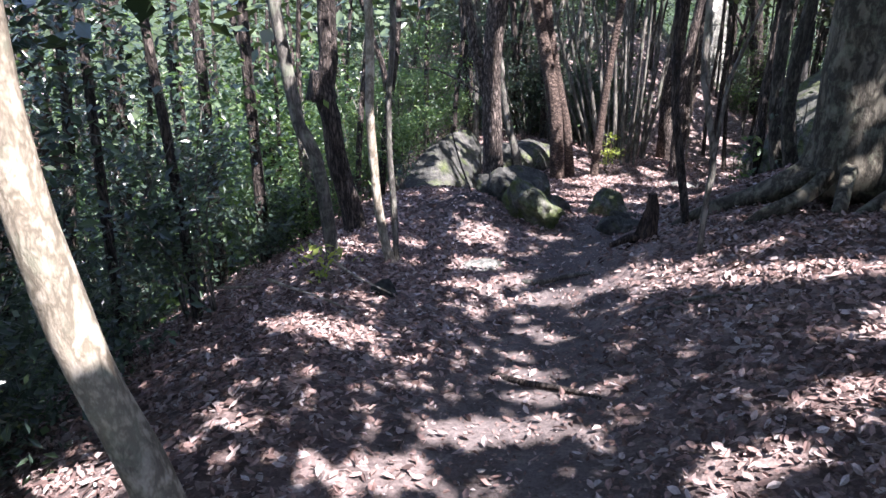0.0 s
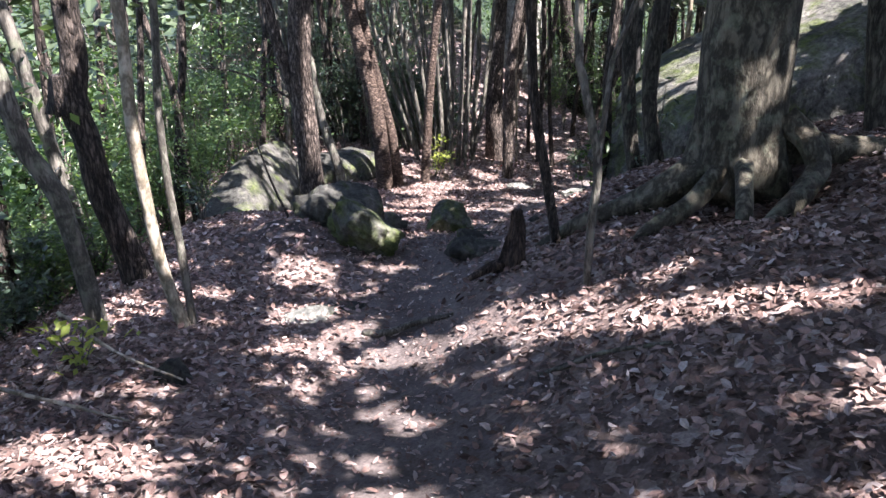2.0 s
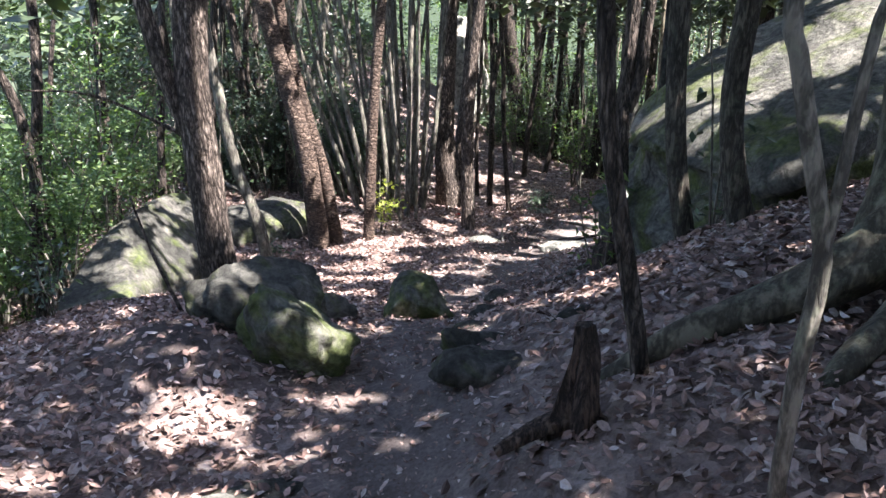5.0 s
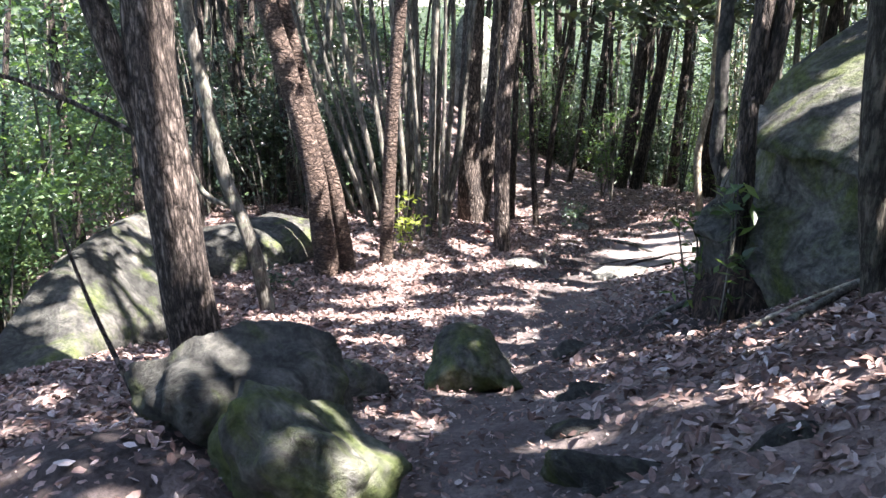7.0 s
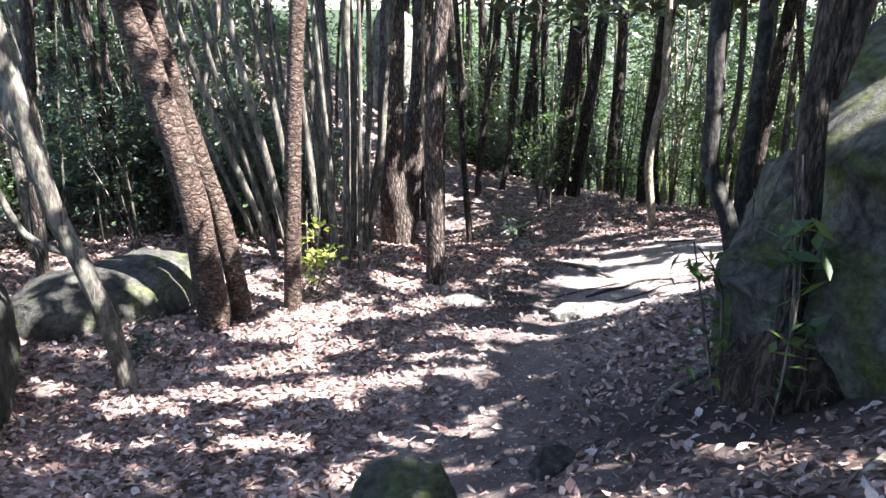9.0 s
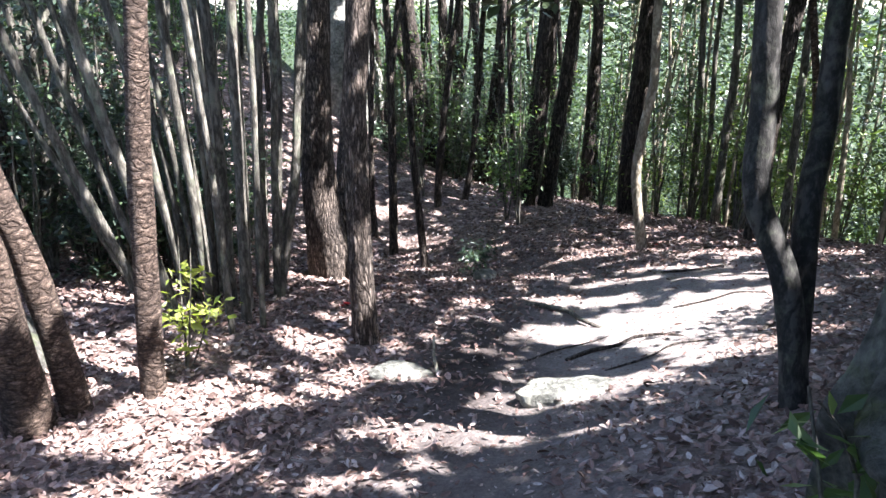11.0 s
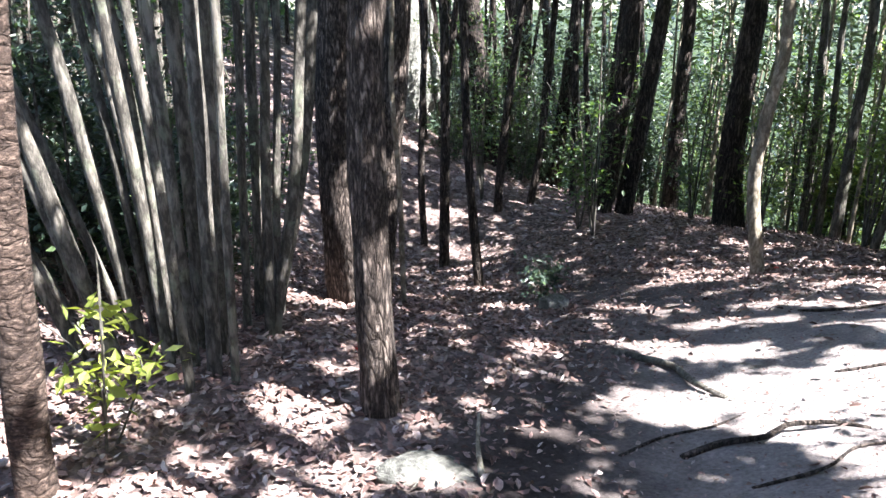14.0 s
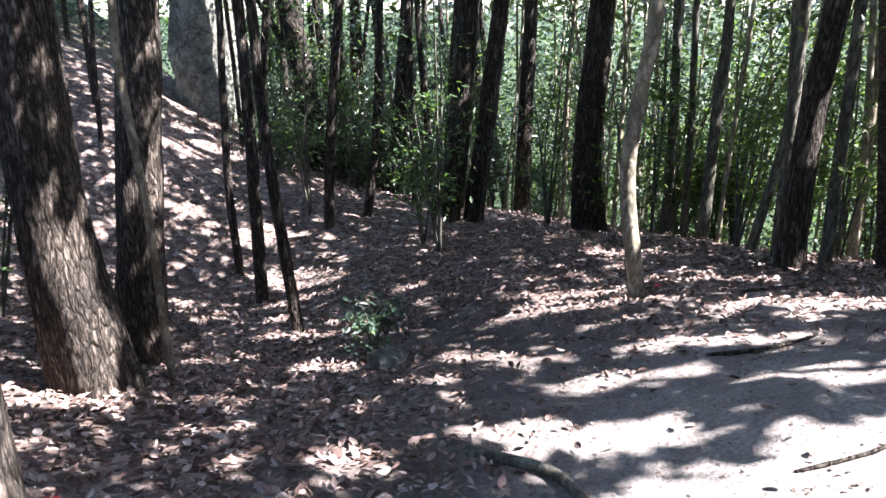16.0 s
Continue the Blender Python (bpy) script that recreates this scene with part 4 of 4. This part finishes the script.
def thicket(count, xr, yr, keep, r, tall, n, size, material, label):
    made = 0
    while made < count:
        x, y = rng.uniform(*xr), rng.uniform(*yr)
        if keep(x, y):
            shrub(x, y, rng.uniform(*r), rng.uniform(*tall), int(n * rng.uniform(0.7, 1.3)), size, material, label)
            made += 1


def path_edge(y):
    return np.interp(y, (0, 3, 5, 7, 9, 12, 14, 20), (-1.7, -1.5, -1.3, -1.0, -1.0, 0.2, 1.6, 3.4))


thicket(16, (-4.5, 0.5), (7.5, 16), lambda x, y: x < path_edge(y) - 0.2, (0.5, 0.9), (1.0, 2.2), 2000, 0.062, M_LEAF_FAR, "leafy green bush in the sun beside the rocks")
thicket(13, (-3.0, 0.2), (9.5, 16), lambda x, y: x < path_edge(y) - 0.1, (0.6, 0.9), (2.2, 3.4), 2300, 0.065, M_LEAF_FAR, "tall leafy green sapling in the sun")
thicket(16, (0.8, 5.5), (14.6, 19), lambda x, y: abs(x - 3.5) > 0.5 and x < path_edge(y) + 1.6, (0.4, 0.6), (1.8, 3.0), 260, 0.07, M_LEAF, "thin leafy sapling between slender trunks")
thicket(20, (0.8, 5.2), (15.0, 20), lambda x, y: x < path_edge(y) + 1.7, (0.5, 0.8), (0.9, 2.0), 1300, 0.075, M_LEAF, "dark green bush between slender trunks")
thicket(26, (-5.5, 0.5), (0, 8), lambda x, y: x < path_edge(y) - 0.4, (0.5, 0.9), (1.0, 2.4), 1300, 0.075, M_LEAF, "dark green broadleaf bush in dense undergrowth")
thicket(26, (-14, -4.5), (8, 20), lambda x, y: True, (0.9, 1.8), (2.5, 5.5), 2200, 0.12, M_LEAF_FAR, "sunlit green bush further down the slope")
thicket(26, (-4, 5.5), (15, 24), lambda x, y: x < path_edge(y) + 0.2, (0.6, 1.1), (1.2, 3.0), 1300, 0.085, M_LEAF, "dark green bush between slender trunks")
thicket(14, (-6, 6), (22, 31), lambda x, y: x < 5.5, (1.2, 2.0), (2.5, 5.0), 1800, 0.13, M_LEAF_FAR, "sunlit green bush at the back of the wood")
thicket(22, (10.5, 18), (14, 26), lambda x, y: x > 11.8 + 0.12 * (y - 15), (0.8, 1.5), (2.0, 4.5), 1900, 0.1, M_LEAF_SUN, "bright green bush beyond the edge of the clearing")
thicket(12, (8.5, 15), (21.5, 29), lambda x, y: x > 9.6, (0.7, 1.2), (1.5, 3.5), 1300, 0.1, M_LEAF, "green bush among dark trunks")
thicket(10, (7.5, 13), (9.5, 12.2), lambda x, y: x > 7.2, (0.7, 1.2), (1.5, 3.2), 1400, 0.1, M_LEAF_FAR, "green bush behind the great boulder")

thicket(16, (7.4, 12.5), (17.5, 24), lambda x, y: abs(x - 7.5) > 0.7 and x + 0.25 * y > 12.6, (0.5, 0.9), (2.6, 3.8), 620, 0.085, M_LEAF_FAR, "tall leafy sapling among dark trunks")
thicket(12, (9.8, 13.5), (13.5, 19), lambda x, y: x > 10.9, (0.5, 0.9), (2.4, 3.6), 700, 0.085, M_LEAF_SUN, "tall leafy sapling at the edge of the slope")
thicket(7, (1.5, 4.8), (16, 19), lambda x, y: True, (0.4, 0.7), (2.4, 3.4), 420, 0.08, M_LEAF_FAR, "tall leafy sapling between slender trunks")
thicket(9, (1.2, 3.4), (15.2, 17.5), lambda x, y: x < path_edge(y) + 1.4, (0.5, 0.8), (1.4, 2.6), 1500, 0.075, M_LEAF, "dark green bush between slender trunks")
shrub(2.92, 13.5, 0.24, 0.95, 170, 0.085, M_LEAF_YELLOW, "yellow-green seedling bush at a scaly tree", name="seedling")
shrub(6.42, 15.8, 0.28, 0.6, 420, 0.065, M_LEAF, "low dark bush beside a pale stone", name="low_bush")
shrub(1.45, 12.6, 0.25, 0.35, 70, 0.09, M_LEAF, "low glossy bush at the foot of slanting trees", name="low_bush")
shrub(-1.0, 5.75, 0.2, 0.45, 60, 0.1, M_LEAF_YELLOW, "bright green seedling at the edge of the slope", name="seedling")
shrub(3.66, 9.02, 0.18, 1.15, 70, 0.12, M_LEAF_FAR, "leafy seedling growing against the great boulder", name="seedling")
shrub(3.86, 9.5, 0.2, 1.5, 80, 0.11, M_LEAF_FAR, "leafy seedling growing against the great boulder", name="seedling")
shrub(3.45, 7.5, 0.2, 1.5, 60, 0.09, M_LEAF, "thin green sapling beside smooth grey trees", name="seedling")
shrub(-0.5, 9.4, 0.35, 0.9, 160, 0.07, M_LEAF, "leafy sapling beside the whale-backed rock")


# thin poles of the wood around
def pole_tree(x, y, r, lean, bark, label, top):
    dx, dy = lean
    tree(x, y, r, r * 0.85, [(0, 0, -0.2), (dx * 0.3, dy * 0.3, 1.0), (dx, dy, 2.4)], bark, label, 0.25, 0.0, top, sides=7)


def poles(count, xr, yr, keep, r, bark, label, top=6.0):
    made = 0
    while made < count:
        x, y = rng.uniform(*xr), rng.uniform(*yr)
        if keep(x, y):
            pole_tree(x, y, rng.uniform(*r), rng.normal(0.05, 0.16, 2), bark, label, top)
            made += 1


poles(48, (-7, 1.5), (4.5, 18), lambda x, y: x < path_edge(y) - 0.5, (0.03, 0.075), M_BARK_DARK, "slender dark tree in the shady thicket")
poles(34, (0, 6.0), (15, 25), lambda x, y: x < path_edge(y) + 0.5, (0.03, 0.085), M_BARK_GREY, "slender grey tree in the dense wood")
poles(22, (0.5, 5.5), (15.5, 23), lambda x, y: x < path_edge(y) + 0.5, (0.05, 0.1), M_BARK_DARK, "slender dark tree in the dense wood")
poles(75, (11.2, 17), (13.5, 25), lambda x, y: x > 11.4 + 0.12 * (y - 15), (0.02, 0.045), M_BARK_PALE, "thin straight pale stem on the far slope")
poles(18, (9.6, 15), (21, 28), lambda x, y: True, (0.04, 0.09), M_BARK_DARK, "slender dark tree far behind the clearing")
poles(6, (9.8, 14), (9.3, 11.5), lambda x, y: True, (0.04, 0.08), M_BARK_GREY, "slender grey tree behind the great boulder")
poles(6, (5.8, 9.0), (22, 28), lambda x, y: abs(x - 7.5) > 0.9, (0.03, 0.06), M_BARK_DARK, "slender dark tree beside the climbing path")

# ---- the wood further off ----
def far_woods(name, label, boxes, clumps, size, material):
    pts = []
    for (x0, x1, y0, y1, tall), share in boxes:
        k = int(clumps * share)
        x, y = rng.uniform(x0, x1, k), rng.uniform(y0, y1, k)
        c = np.stack([x, y, lie(np.clip(x, -16, 24), np.clip(y, -10, 30)) + tall * rng.uniform(0.02, 1, k)], -1)
        pts.append(np.repeat(c, 85, 0) + rng.normal(0, 1, (k * 85, 3)) * np.array((0.36, 0.36, 0.16)) * rng.uniform(0.5, 1.3, (k, 1)).repeat(85, 0))
    ob = part(name, leaf_mesh(name, np.concatenate(pts), size, 0.35, 0.45, 0.2), material)
    tagged(ob, label, "woods", kind="stuff")


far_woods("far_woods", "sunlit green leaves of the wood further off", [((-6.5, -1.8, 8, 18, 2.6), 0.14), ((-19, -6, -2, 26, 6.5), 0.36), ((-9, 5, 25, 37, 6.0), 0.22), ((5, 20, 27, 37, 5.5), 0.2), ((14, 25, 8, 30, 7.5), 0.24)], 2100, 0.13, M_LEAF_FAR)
far_woods("far_woods", "dark green leaves of the thicket behind the trees", [((-7, -2.2, -1, 8, 3.4), 0.45), ((5, 14, 26, 30, 3.5), 0.2), ((-4, 3.5, 17, 25, 3.2), 0.35), ((10, 14, 22, 28, 3.0), 0.15), ((12.5, 15, 13, 22, 5.0), 0.2)], 1500, 0.095, M_LEAF)

poles(14, (8.2, 10.6), (20.5, 27), lambda x, y: True, (0.03, 0.08), M_BARK_DARK, "slender dark tree on the flank of the rise")
thicket(9, (8.6, 11.5), (22, 28), lambda x, y: True, (0.6, 1.0), (1.2, 2.6), 1100, 0.085, M_LEAF, "dark green bush on the flank of the rise")

# scraps of red tape
for tx, ty in ((8.62, 15.3), (4.3, 14.3)):
    tape = part("red_tape", tube("red_tape", [(0, 0, 0.01), (0.03, 0.01, 0.025), (0.06, 0.0, 0.02), (0.075, 0.025, 0.01)], (0.014, 0.009), 6, 0.03, 0.4), M_RED)
    tape.location = (tx, ty, height(tx, ty))
    tagged(tape, "scrap of red plastic tape on the ground", "tape", "red scraps")


# ---- fallen leaves ----
def litter():
    n = 400000
    x, y = rng.uniform(-4.5, 12.5, n), rng.uniform(-1.5, 24.5, n)
    d = off_path(x, y)
    bare = np.maximum(np.clip(1.15 - d / 1.05, 0, 1) * 0.88 * (y < 16.5), 0.98 * np.minimum(1, 1.5 * clearing(x, y)))
    bare = np.maximum(bare, 0.8 * dark_soil(x, y))
    near = np.clip(1.45 - np.hypot(x - 2.5, y - 8) / 11.0, 0.2, 1)
    ok = rng.uniform(0, 1, n) > 1 - (1 - bare) * near
    x, y = x[ok], y[ok]
    z = heights(x, y)
    e = 0.1
    zx, zy = lie(x + e, y) - lie(x - e, y), lie(x, y + e) - lie(x, y - e)
    nor = np.stack([-zx / (2 * e), -zy / (2 * e), np.ones_like(zx)], -1)
    nor /= np.linalg.norm(nor, axis=1)[:, None]
    pts = np.stack([x, y, z + rng.uniform(0.004, 0.03, len(x))], -1)
    ob = part("leaf_litter", leaf_mesh("leaf_litter", pts, 0.057, 0.5, 0.44, 0.32, True, nor), M_LITTER)
    tagged(ob, "thick carpet of dry brown fallen leaves", "leaf litter", kind="stuff")


def crumbs():
    """Broken leaf bits and chips trodden into the path."""
    n = 130000
    x, y = rng.uniform(-1.5, 9.5, n), rng.uniform(0.5, 17.5, n)
    d = off_path(x, y)
    ok = rng.uniform(0, 1, n) < np.where(d < 2.2, 0.62, 0.15) * (1 - 0.6 * dark_soil(x, y)) * (1 - 0.5 * np.minimum(1, 1.2 * clearing(x, y)))
    x, y = x[ok], y[ok]
    pts = np.stack([x, y, heights(x, y) + rng.uniform(0.002, 0.01, len(x))], -1)
    ob = part("leaf_crumbs", leaf_mesh("leaf_crumbs", pts, 0.026, 0.6, 0.5, 0.3), M_LITTER)
    tagged(ob, "small broken bits of dry leaves on soil", "leaf litter", kind="stuff")


litter()
crumbs()


# ---- crowns ----
# openings cut in the unseen canopy for patches of sun on the ground (x, y, half length, half width, degrees)
GAPS = [
    (0.43, 7.25, 0.24, 0.11, -12), (0.36, 6.5, 0.17, 0.11, 0), (0.25, 5.9, 0.23, 0.08, -10), (0.62, 6.15, 0.13, 0.09, -20), (1.0, 5.55, 0.33, 0.12, -40),
    (1.62, 4.95, 0.34, 0.16, -48), (2.2, 4.28, 0.5, 0.1, -46), (1.5, 5.42, 0.13, 0.05, -40), (2.08, 4.87, 0.07, 0.04, 0), (0.72, 4.7, 0.2, 0.05, -50),
    (0.47, 3.9, 0.18, 0.06, -15), (0.62, 3.55, 0.2, 0.05, -10), (-0.7, 4.55, 0.28, 0.1, -30), (0.3, 3.15, 0.34, 0.13, -9), (-0.3, 2.7, 0.26, 0.1, -7),
    (1.2, 2.5, 0.2, 0.12, -18), (1.75, 2.9, 0.2, 0.1, -30), (2.3, 3.3, 0.2, 0.08, -30),
]
GAPS_FAR = [
    (2.5, 12.85, 0.33, 0.25, -20), (1.55, 11.8, 0.5, 0.13, -8), (2.5, 11.5, 0.52, 0.12, -28), (3.98, 12.95, 0.28, 0.08, -20), (4.0, 11.95, 0.5, 0.1, -30),
    (4.75, 12.1, 0.27, 0.1, -45), (3.3, 11.35, 0.2, 0.05, -30), (3.08, 13.14, 0.35, 0.06, -15), (2.25, 12.15, 0.28, 0.09, -20), (2.75, 12.3, 0.22, 0.06, -25),
    (3.35, 8.7, 0.45, 0.035, -105), (1.95, 7.65, 0.1, 0.04, -30), (2.35, 8.45, 0.12, 0.03, -40), (2.8, 8.95, 0.1, 0.03, -50), (2.2, 9.9, 0.2, 0.04, -35), (2.65, 10.4, 0.2, 0.05, -30), (1.9, 10.7, 0.2, 0.05, -30), (2.45, 7.4, 0.22, 0.03, -60), (1.6, 7.8, 0.1, 0.06, 0), (3.55, 12.85, 0.33, 0.08, -10), (2.75, 13.0, 0.4, 0.2, -5),
]
GAPS_CLEARING = [
    (6.5, 12.45, 0.85, 0.5, -55), (6.1, 11.8, 0.5, 0.32, -40), (5.75, 13.1, 0.32, 0.18, -30), (7.2, 12.5, 0.4, 0.25, -50), (6.35, 13.78, 0.45, 0.1, -48),
    (7.0, 14.05, 0.3, 0.04, -45), (7.5, 13.2, 0.4, 0.06, -50), (8.3, 15.93, 0.45, 0.04, -60), (7.04, 14.82, 0.2, 0.04, -40), (5.05, 11.92, 0.36, 0.14, -45),
    (4.55, 12.05, 0.14, 0.05, -40), (7.7, 14.1, 0.4, 0.03, -50), (8.1, 15.3, 0.5, 0.035, -58), (6.85, 15.25, 0.28, 0.04, -50), (5.4, 14.15, 0.12, 0.06, -30),
    (8.6, 14.2, 0.5, 0.07, -60), (9.2, 15.2, 0.4, 0.05, -60), (8.9, 13.6, 0.5, 0.1, -60), (6.1, 15.9, 0.2, 0.12, -51), (7.6, 19.5, 0.5, 0.2, -62),
    (7.6, 22.8, 0.5, 0.2, 0), (6.5, 17.2, 0.25, 0.08, -50), (9.9, 16.6, 0.5, 0.08, -60), (7.0, 18.8, 0.3, 0.08, -20), (7.6, 20.8, 0.4, 0.1, -20),
]
# openings that let light onto trunks and rock tops
GAPS_HIGH = [
    (1.95, 13.9, 0.65, 0.26, -45), (-0.05, 9.9, 0.5, 0.32, -45), (4.45, 15.75, 0.35, 0.2, -45), (3.85, 13.65, 0.25, 0.15, -45), (2.75, 14.9, 0.5, 0.25, -45),
    (4.68, 11.35, 0.1, 0.0, -45), (4.45, 9.4, 0.85, 0.5, 0), (-0.05, 11.1, 0.25, 0.9, -13), (0.55, 8.45, 0.22, 0.14, 0), (-1.95, 2.8, 0.45, 0.3, -45),
    (-1.0, 6.8, 0.35, 0.18, -45), (1.45, 13.7, 0.4, 0.2, -45), (7.9, 15.8, 0.3, 0.12, -45), (8.5, 24.9, 1.3, 0.9, -45),
    (2.76, 5.98, 0.05, 0.0, -45), (2.98, 5.76, 0.04, 0.0, -45),
    (3.75, 9.95, 0.4, 0.2, 0), (1.02, 7.72, 0.13, 0.07, 20), (2.68, 13.8, 0.25, 0.16, -45), (-0.1, 10.05, 0.45, 0.28, -45), (3.0, 10.4, 0.12, 0.08, 0),
]
# small chinks all over the roof of leaves
chinks = random.Random(5)
GAPS_SMALL = [(chinks.uniform(-1.5, 11.5), chinks.uniform(0.5, 24), chinks.uniform(0.03, 0.12), chinks.uniform(0.0, 0.03), chinks.uniform(-75, -5)) for _ in range(240)]


# Unseen leaves, spread to shade the ground, then shared out to the nearest trees.
def crowns():
    n = 300000
    lo, hi = np.array((-9.0, -7.0)), np.array((19.0, 34.0))
    gx, gy = rng.uniform(lo[0], hi[0], n), rng.uniform(lo[1], hi[1], n)
    up = rng.uniform(3.6, 7.4, n)
    thin = np.ones(n)
    thin[(gx < path_edge(gy) - 0.3) & (gy > 9)] = 0.3
    thin[(gx < -2.2) & (gy > 7)] = 0.1
    thin[(gx < path_edge(gy) - 0.8) & (gy <= 7)] = 1.0
    thin[(gx > 11.2) & (gy > 12)] = 0.3
    thin[(gy > 22) & (np.abs(gx - 7.0) > 3.2)] = 0.4
    keep = rng.uniform(0, 1, n) < thin
    for x, y, a, b, deg in GAPS + GAPS_FAR + GAPS_CLEARING + GAPS_HIGH + GAPS_SMALL:
        c, s = math.cos(radians(deg)), math.sin(radians(deg))
        near = np.flatnonzero((np.abs(gx - x) < a + 0.6) & (np.abs(gy - y) < a + 0.6))
        px, py = gx[near], gy[near]
        u, v = ((px - x) * c + (py - y) * s) / (a + 0.08), (-(px - x) * s + (py - y) * c) / (b + 0.085)
        wav = 0.25 * np.sin(px * 9 + py * 5) + 0.25 * np.sin(py * 11 - px * 6)
        keep[near] &= ~(u * u + v * v < 1.1 + wav)
    gx, gy, up = gx[keep], gy[keep], up[keep]
    z = lie(gx, gy) + up
    sx, sy = sun_dir.x / sun_dir.z, sun_dir.y / sun_dir.z
    pts = np.stack([gx + up * sx, gy + up * sy, z], -1)
    foot = np.array([(a, b) for a, b, _ in TREES])
    own = np.empty(len(pts), dtype=int)
    for i in range(0, len(pts), 20000):
        d = pts[i:i + 20000, None, :2] - foot[None]
        own[i:i + 20000] = np.argmin((d ** 2).sum(-1), 1)
    for k, (_, _, base) in enumerate(TREES):
        mine = pts[own == k]
        if len(mine) > 3:
            part("crown", leaf_mesh("crown", mine - np.array(base.location), 0.26, 0.4, 0.5, 0.15), M_CROWN, base)


crowns()
